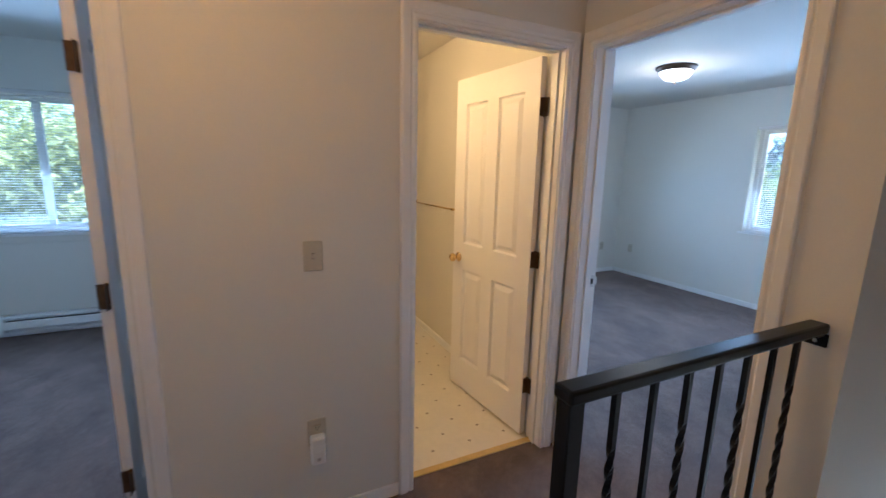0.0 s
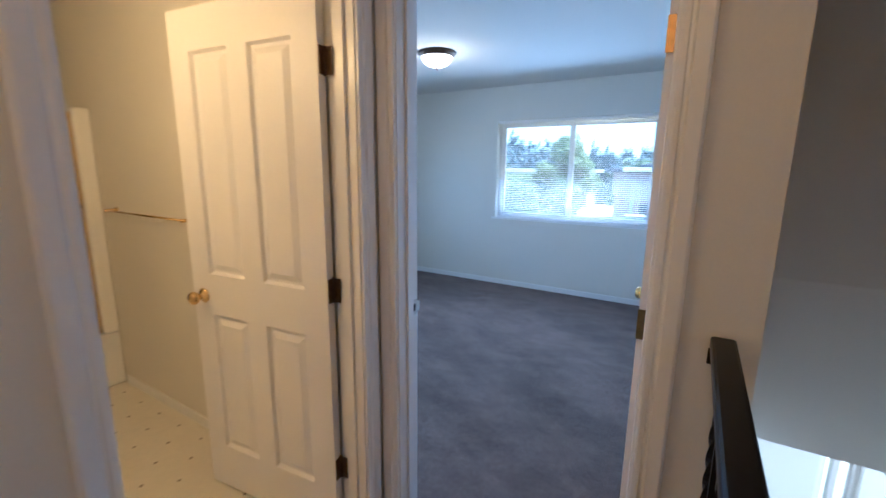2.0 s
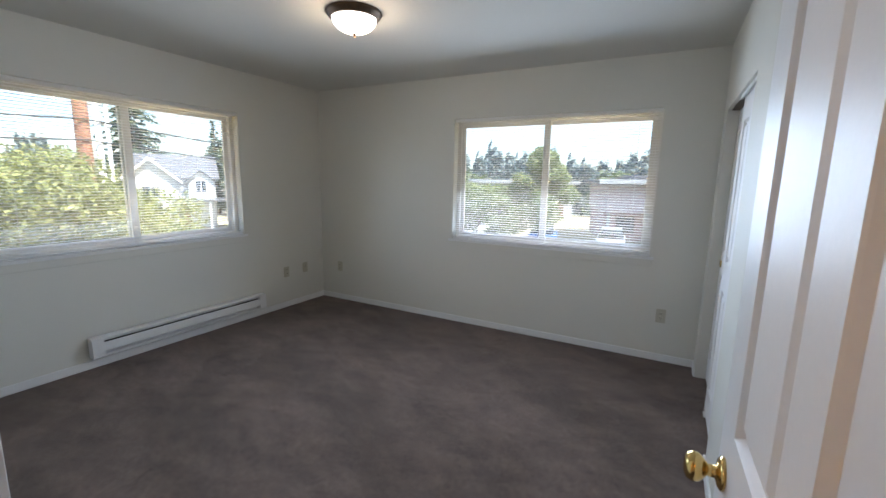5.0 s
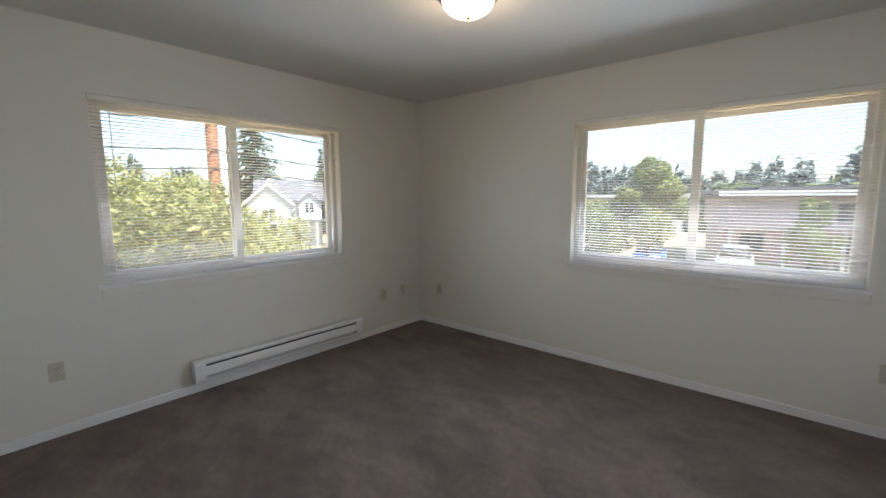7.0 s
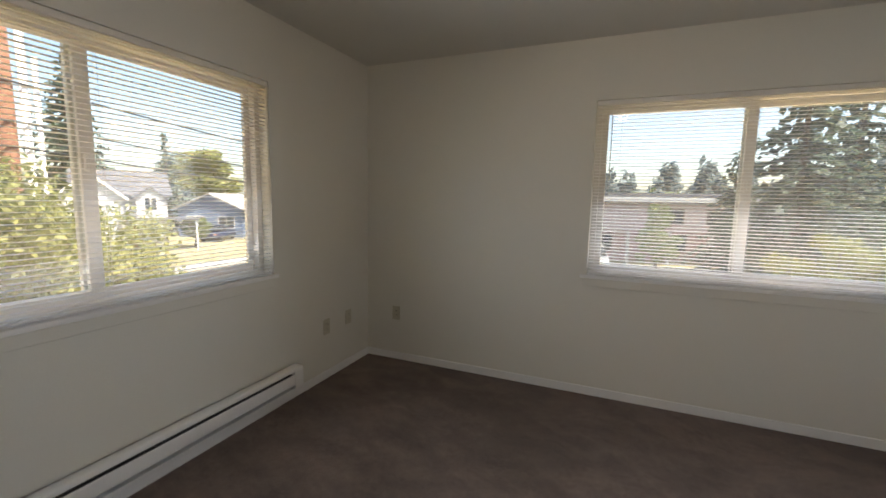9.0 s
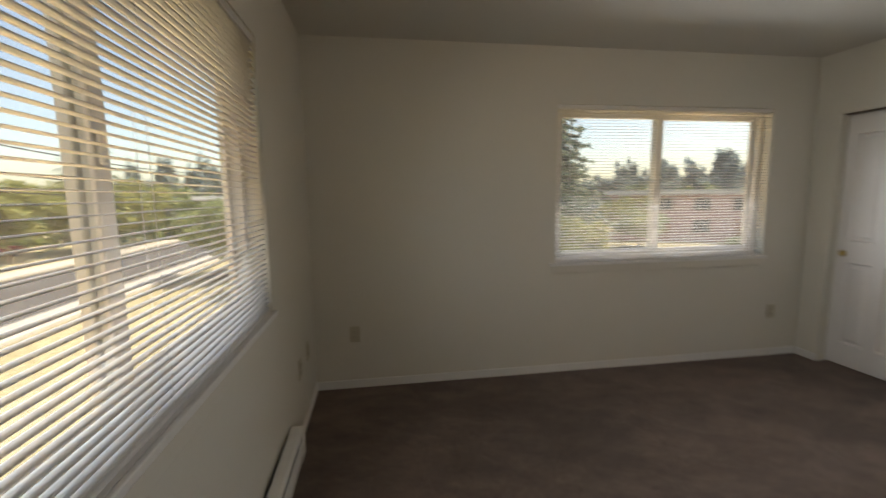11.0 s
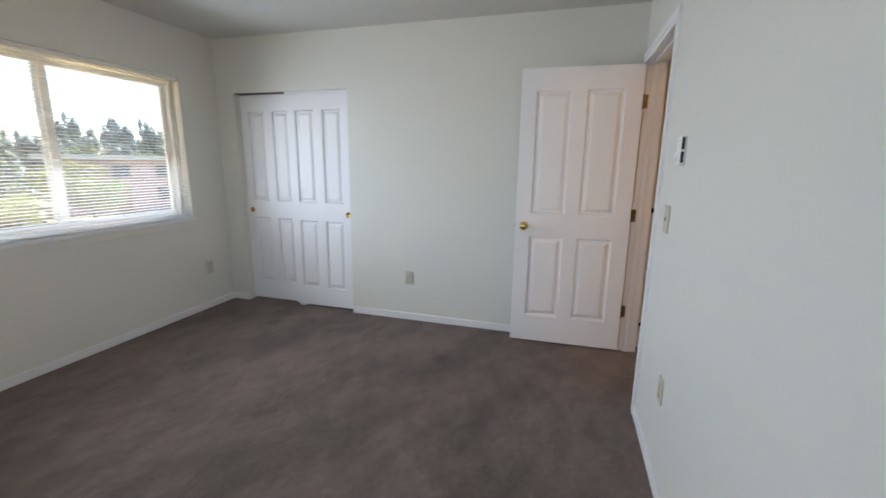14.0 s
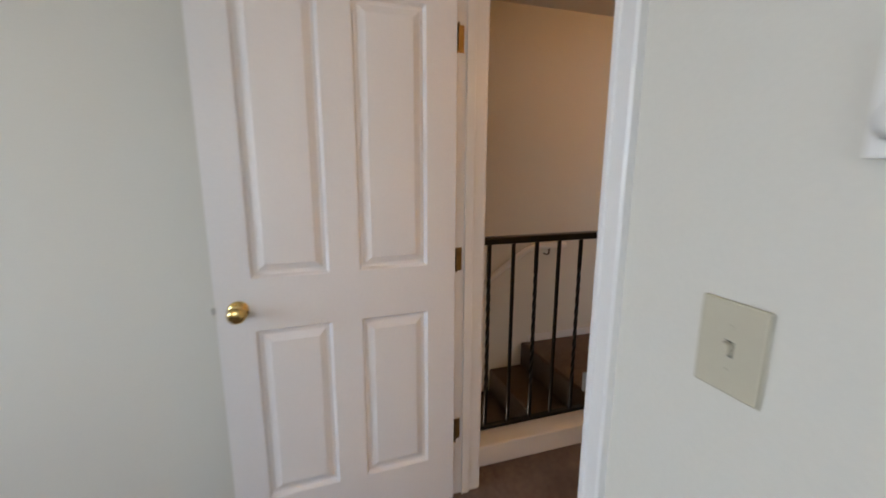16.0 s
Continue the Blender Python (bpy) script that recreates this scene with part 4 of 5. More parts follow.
def leaf_cloud(centres, radii, count, size, rng, flat=0.75):
    """Verts and faces of many small folded leaves scattered on uneven clumps."""
    k = rng.integers(0, len(centres), count)
    d = rng.normal(size=(count, 3))
    d /= np.linalg.norm(d, axis=1)[:, None]
    r = np.asarray(radii)[k] * (0.55 + 0.5 * rng.random(count))
    p = np.asarray(centres)[k] + d * r[:, None] * np.array([1, 1, flat])
    u = rng.normal(size=(count, 3))
    u /= np.linalg.norm(u, axis=1)[:, None]
    v = np.cross(u, d + 0.4 * rng.normal(size=(count, 3)))
    v /= np.linalg.norm(v, axis=1)[:, None] + 1e-9
    s = (size * (0.6 + 0.8 * rng.random(count)))[:, None]
    verts = np.stack([p - u * s, p + v * s * 0.45, p + u * s, p - v * s * 0.45], axis=1).reshape(-1, 3)
    idx = np.arange(count)[:, None] * 4 + np.arange(4)[None, :]
    return verts, idx


def leaves_object(verts, idx, material, parent, name="crown"):
    me = bpy.data.meshes.new(name)
    me.from_pydata(verts.tolist(), [], idx.tolist())
    me.materials.append(material)
    return part(name, me, None, parent)


def broadleaf(x, y, height, spread, material, label, seed, leaves=9000, size=0.075, trunk=0.12, low=0.25, category="tree", cone=0.0):
    rng = np.random.default_rng(seed)
    t = thing("tree", pose(x, y, GROUND), label, category)
    bm = bmesh.new()
    n = 8
    rings = []
    hgt = height * 0.75
    for k in range(n + 1):
        f = k / n
        ox, oy = 0.12 * math.sin(3 * f + seed), 0.10 * math.cos(2.3 * f + seed)
        rr = trunk * (1 - 0.75 * f)
        rings.append([bm.verts.new((ox + rr * math.cos(a), oy + rr * math.sin(a), f * hgt)) for a in [j * math.pi / 4 for j in range(8)]])
    for a, b in zip(rings, rings[1:]):
        for j in range(8):
            bm.faces.new((a[j], a[(j + 1) % 8], b[(j + 1) % 8], b[j]))
    part("trunk", bm, BARK, t, "", True)
    cs, rs = [], []
    for k in range(46):
        d = rng.normal(size=3)
        d /= np.linalg.norm(d)
        f = rng.random() ** 0.4
        zc = height * (low + 1) / 2
        c = np.array([d[0] * spread * f, d[1] * spread * f, zc + d[2] * height * (1 - low) / 2 * f * 0.86])
        up = (c[2] / height - low) / (1 - low)
        c[:2] *= 1 - cone * min(1, max(0, up))
        cs.append(c)
        rs.append(spread * (0.20 + 0.20 * rng.random()) * (1 - 0.7 * cone * min(1, max(0, up))))
    for c in cs[:9]:
        tube("limb", [(0, 0, height * 0.3), (c[0] * 0.4, c[1] * 0.4, height * 0.3 + (c[2] - height * 0.3) * 0.6), tuple(c)], trunk * 0.22, BARK, t)
    leaves_object(*leaf_cloud(cs, rs, leaves, size, rng), material, t)


def fir_leaves(height, spread, rng, tiers=26, per=70, size=0.16):
    """Drooping sprays of needles in tiers, thinning to the tip, with uneven limbs."""
    vs, fs = [], []
    for k in range(tiers):
        f = k / tiers
        z = height * (0.10 + 0.90 * f)
        reach = spread * (1 - f) ** 0.85 + 0.06
        for b in range(max(5, int(11 * (1 - f) + 4))):
            a = rng.random() * 6.283
            ln = reach * (0.55 + 0.55 * rng.random())
            m = max(3, int(per * (1 - f) / 9))
            for j in range(m):
                q = (j + rng.random()) / m
                px, py, pz = math.cos(a) * ln * q, math.sin(a) * ln * q, z - 0.28 * ln * q + rng.normal() * 0.05
                s = size * (1.25 - 0.6 * q) * (0.7 + 0.6 * rng.random())
                aa = a + rng.normal() * 0.7
                dx, dy, dz = math.cos(aa) * s, math.sin(aa) * s, -0.35 * s + rng.normal() * 0.12 * s
                wx, wy = -math.sin(aa) * s * 0.42, math.cos(aa) * s * 0.42
                wz = rng.normal() * 0.38 * s
                i = len(vs)
                vs += [(px - wx * 0.3, py - wy * 0.3, pz), (px + dx * 0.5 + wx, py + dy * 0.5 + wy, pz + dz * 0.4 + wz), (px + dx, py + dy, pz + dz), (px + dx * 0.5 - wx, py + dy * 0.5 - wy, pz + dz * 0.4 - wz)]
                fs.append((i, i + 1, i + 2, i + 3))
    return vs, fs


def fir(x, y, height, spread, label, seed, size=0.16, per=70):
    rng = np.random.default_rng(seed)
    t = thing("fir_tree", pose(x, y, GROUND), label, "tree")
    bm = bmesh.new()
    lathe(bm, [(height * 0.022, 0), (height * 0.016, height * 0.3), (height * 0.006, height * 0.85), (0, height)], 8)
    part("trunk", bm, BARK, t, "", True)
    vs, fs = fir_leaves(height, spread, rng, per=per, size=size)
    me = bpy.data.meshes.new("crown")
    me.from_pydata(vs, [], fs)
    me.materials.append(NEEDLES)
    part("crown", me, None, t)


# shrubs and trees near the house
broadleaf(4.25, 9.2, 5.05, 2.0, LEAF_LIGHT, "broad yellow-green shrub tree outside the north window", 3, 60000, 0.047)
broadleaf(1.9, 9.6, 5.35, 2.2, LEAF_LIGHT, "dense yellow-green shrub tree beside the first one", 4, 60000, 0.047)
broadleaf(-1.8, 9.3, 6.3, 2.5, LEAF_LIGHT, "tall leafy tree outside the other bedroom", 5, 40000, 0.060)
broadleaf(-5.2, 10.0, 5.6, 2.3, LEAF_MID, "green leafy tree beyond the other bedroom window", 6, 10000, 0.09)
broadleaf(23.0, 6.7, 6.9, 2.5, LEAF_GREY, "young pointed green tree by the parking lot", 7, 22000, 0.10, cone=0.9)
broadleaf(21.9, 8.6, 4.5, 1.35, LEAF_GREY, "low rounded pale green tree by the parking lot", 8, 12000, 0.09)
broadleaf(26.5, 11.8, 4.8, 2.4, LEAF_GREY, "green hedge-like tree near the parking lot", 10, 14000, 0.12)
broadleaf(35.0, 29.5, 6.0, 3.0, LEAF_LIGHT, "broad bright green tree across the street", 9, 9000, 0.17)
broadleaf(40.5, 27.8, 5.8, 3.2, LEAF_LIGHT, "bright green rounded tree along the far sidewalk", 14, 9000, 0.17)
broadleaf(46.0, 27.5, 6.3, 3.4, LEAF_LIGHT, "bright green hedge-like tree further along", 15, 8000, 0.18)
broadleaf(24.0, 0.9, 4.7, 1.15, LEAF_GREY, "slender young tree before the apartment block", 16, 9000, 0.09, cone=0.6)
broadleaf(17.0, -3.2, 3.7, 1.4, LEAF_LIGHT, "yellow-green bush under the large fir", 17, 9000, 0.08)
broadleaf(33.4, -17.0, 3.0, 1.9, LEAF_GREY, "grey-green thicket beside the parked car", 11, 8000, 0.14)
broadleaf(39.0, -19.0, 4.2, 2.6, LEAF_LIGHT, "yellow-green tree before the reddish roof", 18, 8000, 0.16)
broadleaf(15.0, -11.5, 2.9, 2.6, LEAF_MID, "low green thicket below the east window", 12, 7000, 0.13)
broadleaf(36.8, 47.5, 10.4, 3.3, LEAF_LIGHT, "tall yellowing tree behind the blue house", 13, 9000, 0.26)
broadleaf(25.6, 34.6, 2.7, 1.1, LEAF_GREY, "small round bush in the front garden", 19, 4000, 0.10)
fir(19.6, -2.9, 9.8, 3.5, "large dark fir outside the east window", 21, 0.27, 420)
fir(23.5, -5.8, 11.0, 3.0, "tall dark fir beside the first one", 22, 0.27, 330)
fir(25.7, -2.4, 7.0, 2.2, "shorter dark fir behind the large one", 26, 0.24, 300)
fir(22.5, 45.2, 16.0, 5.0, "tall dark fir behind the white house", 23, 0.42, 380)
fir(31.7, 46.9, 10.8, 2.3, "narrow fir between the two houses", 24, 0.32, 220)
fir(8.0, 52.0, 11.5, 2.6, "tall slim fir beyond the street", 27, 0.34, 220)
fir(41.0, 27.6, 14.2, 3.4, "tall fir across the street", 25, 0.34, 240)


def far_woods():
    """The jagged line of distant firs all round the north and east."""
    rng = np.random.default_rng(31)
    vs, fs = [], []
    base = [fir_leaves(1.0, 0.24, np.random.default_rng(40 + k), tiers=18, per=60, size=0.10) for k in range(4)]
    for k in range(260):
        bear = radians(48 + 107 * (k + rng.random()) / 260) if k > 24 else radians(-30 + 70 * rng.random())
        dist = 62 + 60 * rng.random() + (60 if k <= 24 else 0)
        h = (dist * (0.026 + 0.060 * rng.random() ** 3)) + 4.3
        o = len(vs)
        bv, bf = base[k % 4]
        wide = 0.65 + 0.5 * rng.random()
        x, y = dist * math.sin(bear), dist * math.cos(bear)
        vs += [(x + px * h * wide, y + py * h * wide, GROUND + pz * h) for px, py, pz in bv]
        fs += [tuple(i + o for i in q) for q in bf]
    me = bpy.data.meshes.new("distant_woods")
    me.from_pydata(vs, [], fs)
    me.materials.append(NEEDLES_HAZED)
    tagged(new("distant_woods", me), "distant fir woods along the horizon, haze put into their colour", "woods", "", "stuff")
    rng = np.random.default_rng(32)
    cs = [(d * math.sin(b), d * math.cos(b), GROUND + 2.0) for b, d in zip(np.radians(45 + 112 * rng.random(90)), 58 + 60 * rng.random(90))]
    v, i = leaf_cloud(cs, [5.0] * 90, 26000, 0.6, rng, 0.8)
    me = bpy.data.meshes.new("distant_thicket")
    me.from_pydata(v.tolist(), [], i.tolist())
    me.materials.append(LEAF_MID)
    tagged(new("distant_thicket", me), "distant mixed green thicket below the firs", "woods", "", "stuff")


far_woods()

# ---------------------------------------------------------------- utility pole and wires
pole = thing("utility_pole", pose(7.03, 15.1, GROUND), "reddish brown wooden utility pole with a white conduit", "utility pole")
bm = bmesh.new()
lathe(bm, [(0.19, 0), (0.18, 4), (0.155, 10.5), (0, 10.5)], 18)
part("pole", bm, POLE_WOOD, pole, "", True)
for cx, cr, top in ((0.33, 0.075, 8.6), (0.56, 0.05, 7.4)):
    bm = bmesh.new()
    lathe(bm, [(cr, 0), (cr, top), (0, top)], 12, Matrix.Translation((cx, -0.08, 0)))
    part("conduit", bm, TUB, pole, "white plastic conduit", True)
for z in (2.0, 4.2, 6.3):
    bm = bmesh.new()
    box(bm, 0.0, 0.62, -0.02, 0.0, z, z + 0.05, 0.004)
    part("conduit_strap", bm, STEEL, pole)
bm = bmesh.new()
box(bm, -1.2, 1.2, -0.06, 0.06, 9.7, 9.82, 0.01)
part("crossarm", bm, POLE_WOOD, pole)


def wire(z0, z1, x0, x1, y0, y1, sag):
    t = thing("overhead_cable", pose(0, 0, 0), "black overhead cable sagging along the street", "cable", "street cables")
    n = 24
    pts = []
    for k in range(n + 1):
        f = k / n
        pts.append((x0 + (x1 - x0) * f, y0 + (y1 - y0) * f, z0 + (z1 - z0) * f - sag * 4 * f * (1 - f)))
    tube("cable", pts, 0.022, WIRE, t)


for z in (2.35, 2.9, 3.75):
    wire(z, z + 0.1, 7.03, -28.0, 14.9, 15.6, 0.55)
    wire(z, z - 0.2, 7.03, 40.0, 14.9, 15.8, 0.75)
wire(0.95, 0.2, 7.03, 21.0, 14.9, 35.0, 0.5)

lp = thing("street_post", pose(25.0, 25.3, GROUND), "pale painted street post beside the sidewalk", "post")
bm = bmesh.new()
lathe(bm, [(0.24, 0), (0.24, 0.3), (0.16, 0.35), (0.14, 5.2), (0, 5.25)], 14)
part("shaft", bm, CONCRETE, lp, "", True)

# ---------------------------------------------------------------- houses


def prism(bm, x0, x1, y0, y1, z, h, along="x", over=0.35, thick=0.14):
    """A gable roof of two slabs over a rectangle, its ridge along x or y."""
    def P(a, b, c):
        return (a, b, c) if along == "x" else (b, a, c)
    a0, a1, b0, b1 = (x0, x1, y0, y1) if along == "x" else (y0, y1, x0, x1)
    a0, a1 = a0 - over, a1 + over
    mid = (b0 + b1) / 2
    drop = over * h / (mid - b0)
    for b in (b0 - over, b1 + over):
        q = [(a0, b, z - drop), (a1, b, z - drop), (a1, mid, z + h), (a0, mid, z + h)]
        lo = [bm.verts.new(P(*p)) for p in q]
        hi = [bm.verts.new(P(p[0], p[1], p[2] + thick)) for p in q]
        bm.faces.new(lo)
        bm.faces.new(hi)
        for i in range(4):
            j = (i + 1) % 4
            bm.faces.new((lo[i], lo[j], hi[j], hi[i]))


def gable_wall(bm, x0, x1, y0, y1, h, rise, along):
    box(bm, x0, x1, y0, y1, 0, h)
    if along == "y":
        m = (x0 + x1) / 2
        tri = [(x0, h), (x1, h), (m, h + rise)]
        a = [bm.verts.new((x, y0, z)) for x, z in tri]
        b = [bm.verts.new((x, y1, z)) for x, z in tri]
    else:
        m = (y0 + y1) / 2
        tri = [(y0, h), (y1, h), (m, h + rise)]
        a = [bm.verts.new((x0, y, z)) for y, z in tri]
        b = [bm.verts.new((x1, y, z)) for y, z in tri]
    bm.faces.new(a)
    bm.faces.new(b)
    for i in range(3):
        j = (i + 1) % 3
        bm.faces.new((a[i], a[j], b[j], b[i]))


def house_window(h, x, y, z, w, ht, frame_mat=None):
    bm = bmesh.new()
    for q in ((x - w / 2 - 0.09, x + w / 2 + 0.09, z - 0.09, z), (x - w / 2 - 0.09, x + w / 2 + 0.09, z + ht, z + ht + 0.09), (x - w / 2 - 0.09, x - w / 2, z, z + ht), (x + w / 2, x + w / 2 + 0.09, z, z + ht), (x - 0.03, x + 0.03, z, z + ht)):
        box(bm, q[0], q[1], y - 0.06, y - 0.002, q[2], q[3])
    wn_ = part("window", bm, frame_mat or VINYL_FRAME, h)
    for x0, x1 in ((x - w / 2, x - 0.03), (x + 0.03, x + w / 2)):
        bm = bmesh.new()
        box(bm, x0, x1, y - 0.035, y - 0.003, z, z + ht)
        part("pane", bm, DARK_GLASS, wn_)


def siding(bm, x0, x1, y, z0, z1, step=0.2):
    z = z0
    while z < z1 - 0.02:
        t = min(z + step, z1)
        v = [bm.verts.new(p) for p in ((x0, y - 0.03, z), (x1, y - 0.03, z), (x1, y - 0.004, t), (x0, y - 0.004, t))]
        bm.faces.new(v)
        z = t


def white_house():
    h = thing("house", pose(21.9, 37.2, GROUND, 0, 0, -29), "white two-storey house with grey gabled roof", "house")
    bm = bmesh.new()
    gable_wall(bm, -2.9, 2.7, 0, 6, 4.3, 1.75, "x")
    part("wall", bm, SIDING_WHITE, h)
    bm = bmesh.new()
    prism(bm, -2.9, 2.7, 0, 6, 4.3, 1.75, "x")
    part("roof", bm, SHINGLE, h)
    bm = bmesh.new()
    gable_wall(bm, -3.7, -0.1, -0.9, 0.6, 4.05, 1.55, "y")
    part("wall", bm, SIDING_WHITE, h)
    bm = bmesh.new()
    prism(bm, -3.7, -0.1, -0.9, 2.6, 4.05, 1.55, "y")
    part("roof", bm, SHINGLE, h)
    for s_ in (-1, 1):
        bm = bmesh.new()
        q = [(-1.9, 5.58), (-1.9 + s_ * 2.15, 3.73), (-1.9 + s_ * 2.15, 3.93), (-1.9, 5.80)]
        a = [bm.verts.new((x, -1.30, z)) for x, z in q]
        b = [bm.verts.new((x, -1.26, z)) for x, z in q]
        bm.faces.new(a)
        bm.faces.new(b)
        for k in range(4):
            bm.faces.new((a[k], a[(k + 1) % 4], b[(k + 1) % 4], b[k]))
        part("barge_board", bm, TUB, h)
    bm = bmesh.new()
    gable_wall(bm, 0.7, 2.5, -0.5, 1.6, 4.05, 0.75, "y")
    part("dormer", bm, SIDING_WHITE, h)
    bm = bmesh.new()
    prism(bm, 0.7, 2.5, -0.5, 2.0, 4.05, 0.75, "y", 0.25)
    part("roof", bm, SHINGLE, h)
    bm = bmesh.new()
    box(bm, -0.4, 4.6, -2.4, -0.02, 2.35, 2.5, 0.02)
    part("porch_roof", bm, SHINGLE, h)
    for x in (-0.2, 2.1, 4.4):
        bm = bmesh.new()
        box(bm, x - 0.07, x + 0.07, -2.3, -2.16, 0, 2.35, 0.01)
        part("porch_post", bm, SIDING_WHITE, h)
    for x0, x1, y in ((-3.7, -0.1, -0.9), (-0.1, 2.7, 0.0)):
        bm = bmesh.new()
        siding(bm, x0, x1, y, 0.1, 4.1)
        part("siding", bm, SIDING_WHITE, h)
    house_window(h, 1.6, -0.5, 3.05, 0.75, 0.95)
    house_window(h, -1.9, -0.93, 2.45, 1.1, 1.0)
    house_window(h, -1.9, -0.93, 0.9, 1.4, 1.2)
    house_window(h, 1.9, -0.03, 0.9, 1.2, 1.1)
    bm = bmesh.new()
    box(bm, 0.2, 1.05, -0.05, -0.004, 0.05, 2.05, 0.01)
    part("door", bm, POLE_WOOD, h)


white_house()


def blue_house():
    h = thing("house", pose(32.0, 41.0, GROUND, 0, 0, -64), "slate blue single-storey house with pale eaves", "house")
    bm = bmesh.new()
    gable_wall(bm, -3.2, 3.2, 0, 7, 2.9, 1.45, "y")
    part("wall", bm, SIDING_BLUE, h)
    bm = bmesh.new()
    prism(bm, -3.2, 3.2, 0, 7, 2.9, 1.45, "y", 0.4)
    part("roof", bm, CONCRETE, h)
    bm = bmesh.new()
    box(bm, 3.60, 3.66, -0.4, 7.4, 2.56, 2.76)
    part("fascia", bm, SIDING_WHITE, h)
    house_window(h, -1.5, -0.02, 1.0, 1.5, 1.1)
    house_window(h, 1.6, -0.02, 1.0, 1.5, 1.1)


blue_house()


def low_building(x, y, rz, w, d, ht, wall_mat, roof_mat, label, n):
    b = thing("low_building", pose(x, y, GROUND, 0, 0, rz), label, "building")
    bm = bmesh.new()
    box(bm, -w / 2, w / 2, 0, d, 0, ht)
    part("wall", bm, wall_mat, b)
    bm = bmesh.new()
    box(bm, -w / 2 - 0.7, w / 2 + 0.7, -0.8, d + 0.7, ht + 0.003, ht + 0.42, 0.04)
    part("roof", bm, roof_mat, b)
    bm = bmesh.new()
    box(bm, -w / 2 - 0.74, w / 2 + 0.74, -0.86, -0.80, ht + 0.05, ht + 0.44)
    part("fascia", bm, SIDING_WHITE, b)
    for k in range(n):
        xx = -w / 2 + w * (k + 0.5) / n
        house_window(b, xx, 0.0, 2.9, 1.1, 0.9, BARK)
        if k % 2 == 0:
            house_window(b, xx, 0.0, 0.9, 1.2, 1.0, BARK)
        else:
            bm = bmesh.new()
            box(bm, xx - 0.5, xx + 0.5, -0.06, -0.004, 0.05, 2.1, 0.01)
            part("door", bm, POLE_WOOD, b)


def apartment_block():
    """Upper storey carried on posts over a deep shaded carport, under a shallow flat roof."""
    b = thing("apartment_block", pose(35.0, -0.4, GROUND, 0, 0, -73), "mauve two-storey apartment block with a carport and flat grey roof", "building")
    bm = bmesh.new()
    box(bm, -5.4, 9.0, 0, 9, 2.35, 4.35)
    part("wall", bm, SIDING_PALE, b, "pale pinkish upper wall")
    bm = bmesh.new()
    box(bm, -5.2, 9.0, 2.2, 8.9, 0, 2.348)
    part("wall", bm, SIDING_MAUVE, b, "mauve lower wall, darker than the upper one")
    bm = bmesh.new()
    box(bm, -6.1, 9.7, -0.8, 9.7, 4.353, 4.72, 0.04)
    box(bm, -3.5, 7.0, 2.0, 7.5, 4.72, 5.05, 0.05)
    part("roof", bm, SHINGLE, b)
    bm = bmesh.new()
    box(bm, -6.14, 9.74, -0.86, -0.80, 4.42, 4.74)
    part("fascia", bm, SIDING_WHITE, b)
    for x in (-5.2, -2.4, 0.4, 3.2, 6.0, 8.8):
        bm = bmesh.new()
        box(bm, x - 0.09, x + 0.09, 0.05, 0.23, 0, 2.348, 0.01)
        part("post", bm, SIDING_WHITE, b)
    for x in (0.5, 3.4, 6.4):
        house_window(b, x, 0.0, 2.95, 1.2, 0.9, BARK)
    for x in (-3.6, 1.8, 5.0):
        house_window(b, x, 2.2, 0.8, 1.2, 1.1, BARK)


apartment_block()
low_building(35.5, -24.5, -120, 15, 9, 4.2, SIDING_MAUVE, RED_ROOF, "low building with a faded reddish roof", 5)
low_building(52.0, 17.0, -75, 12, 9, 4.2, SIDING_WHITE, SHINGLE, "pale building across the parking lot", 4)

# ---------------------------------------------------------------- parked cars


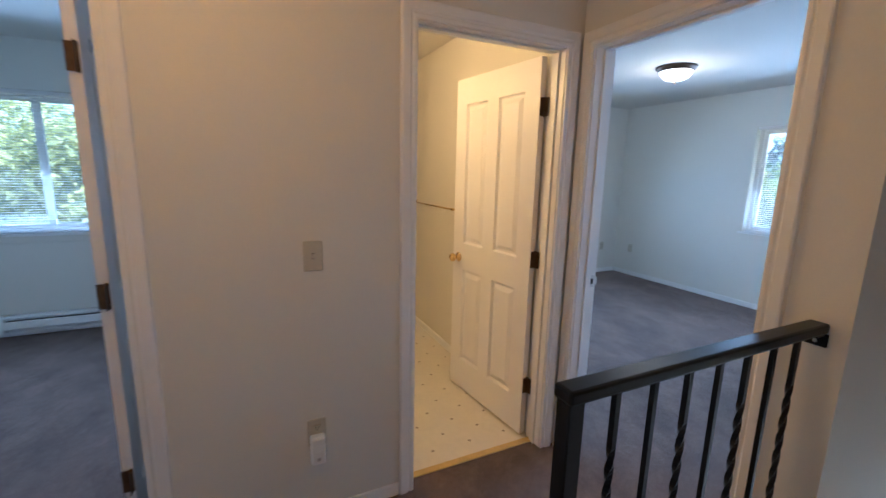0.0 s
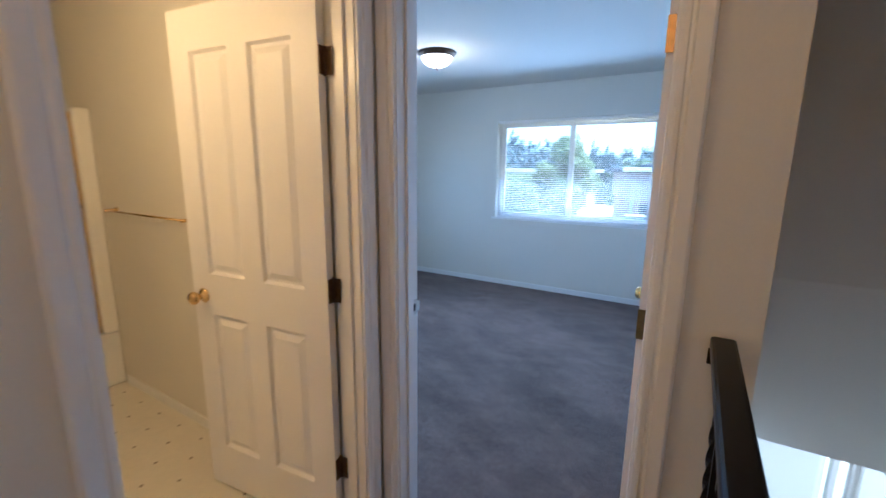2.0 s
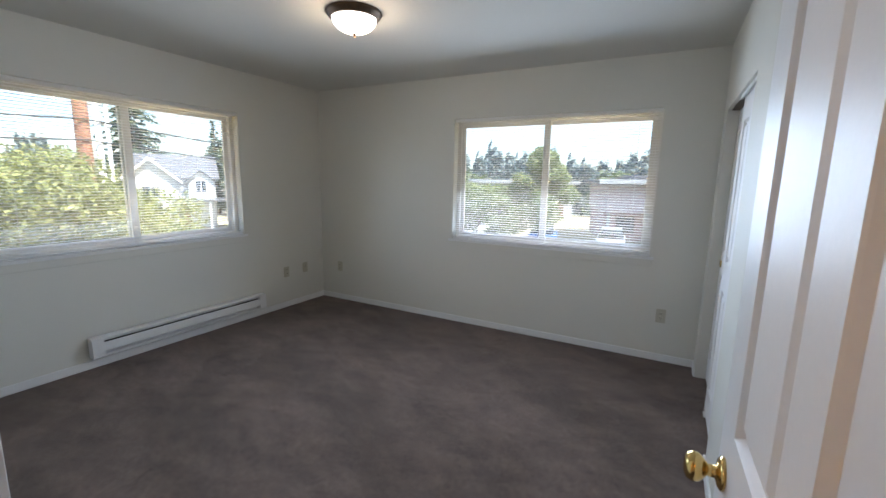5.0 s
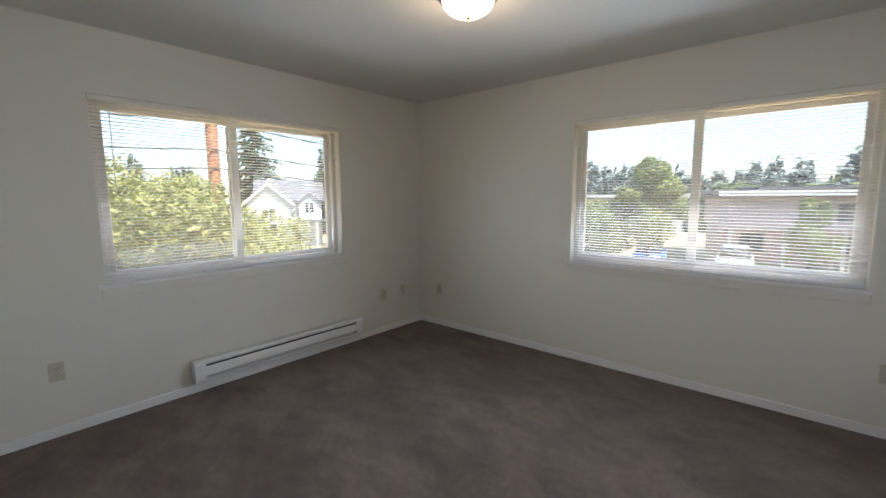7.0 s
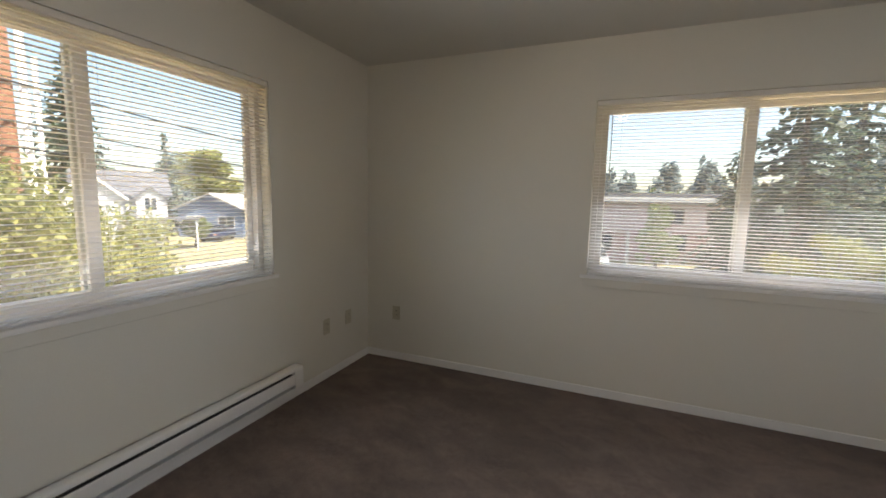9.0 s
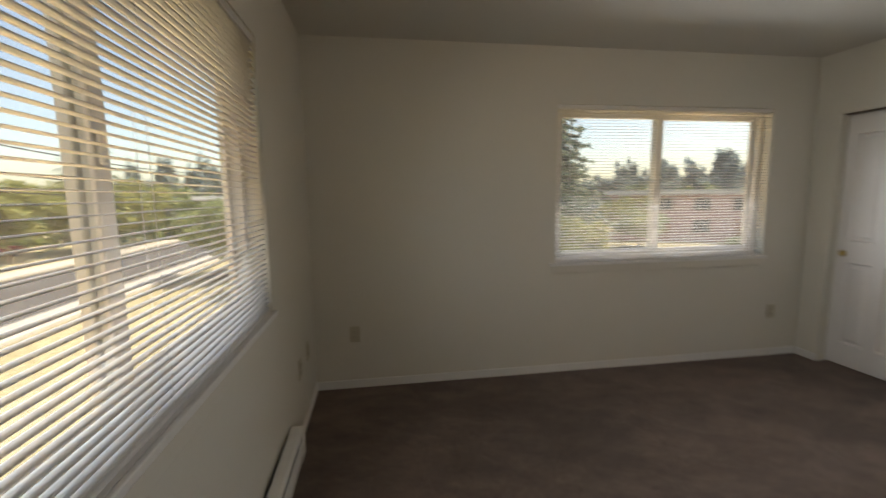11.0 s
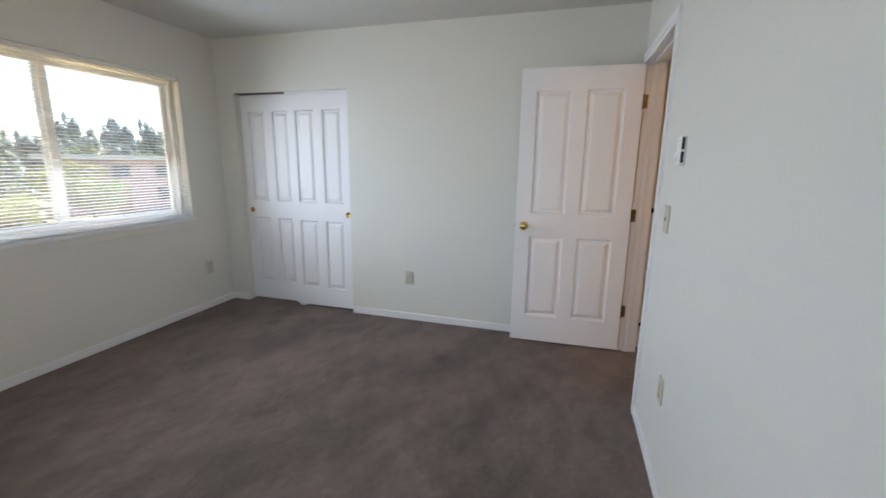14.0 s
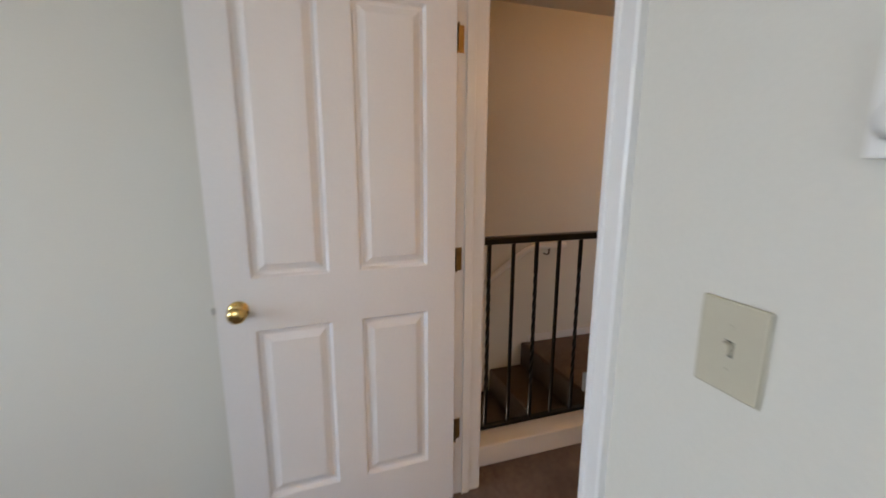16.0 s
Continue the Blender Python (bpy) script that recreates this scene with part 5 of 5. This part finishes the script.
def car(x, y, rz, paint, label):
    c = thing("parked_car", pose(x, y, GROUND + 0.03, 0, 0, rz), label, "car", "parked cars")
    def loft(name, prof, half, taper, material):
        bm = bmesh.new()
        rows = []
        for k, s in enumerate((-1, 1)):
            rows.append([bm.verts.new((px, s * half * (taper if pz > 0.95 else 1.0), pz)) for px, pz in prof])
        n = len(prof)
        for i in range(n):
            j = (i + 1) % n
            bm.faces.new((rows[0][i], rows[0][j], rows[1][j], rows[1][i]))
        bm.faces.new(rows[0])
        bm.faces.new(rows[1])
        bmesh.ops.bevel(bm, geom=list(bm.edges), offset=0.05, segments=2, affect="EDGES")
        return part(name, bm, material, c, "", True)
    loft("body", [(-2.15, 0.25), (-2.2, 0.6), (-2.05, 0.88), (-1.0, 0.93), (1.15, 0.93), (2.05, 0.78), (2.2, 0.55), (2.15, 0.25)], 0.88, 1, paint)
    loft("cabin", [(-1.75, 0.9), (-1.25, 1.38), (-0.6, 1.46), (0.25, 1.44), (1.1, 0.9)], 0.78, 0.86, DARK_GLASS)
    bm = bmesh.new()
    box(bm, -1.2, 0.25, -0.64, 0.64, 1.42, 1.475, 0.02)
    part("roof", bm, paint, c)
    for wx in (-1.35, 1.35):
        for wy in (-0.8, 0.8):
            w = Matrix.Translation((wx, wy, 0.32)) @ Matrix.Rotation(math.pi / 2, 4, "X")
            bm = bmesh.new()
            lathe(bm, [(0.18, -0.1), (0.30, -0.1), (0.32, -0.07), (0.32, 0.07), (0.30, 0.1), (0.18, 0.1)], 20, w)
            ty = part("tyre", bm, RUBBER, c, "", True)
            bm = bmesh.new()
            lathe(bm, [(0, -0.085), (0.18, -0.09), (0.19, 0.09), (0, 0.085)], 16, w)
            part("rim", bm, STEEL, ty)
    for wy in (-0.6, 0.6):
        bm = bmesh.new()
        box(bm, 2.13, 2.21, wy - 0.16, wy + 0.16, 0.58, 0.72, 0.02)
        part("headlight", bm, TUB, c)
        bm = bmesh.new()
        box(bm, -2.22, -2.12, wy - 0.14, wy + 0.14, 0.62, 0.76, 0.02)
        part("tail_light", bm, RED_ROOF, c)


car(31.2, 8.6, 10, CAR_BLUE, "blue car parked on the lot")
car(30.8, 4.0, 185, CAR_SILVER, "silver car parked before the mauve building")
car(30.4, 38.0, 30, CAR_DARK, "dark blue car parked before the blue house")
car(38.2, 33.6, -20, CAR_RED, "faded red car parked across the street")
car(34.5, -13.6, -35, CAR_SILVER, "silver car parked beyond the lawn")
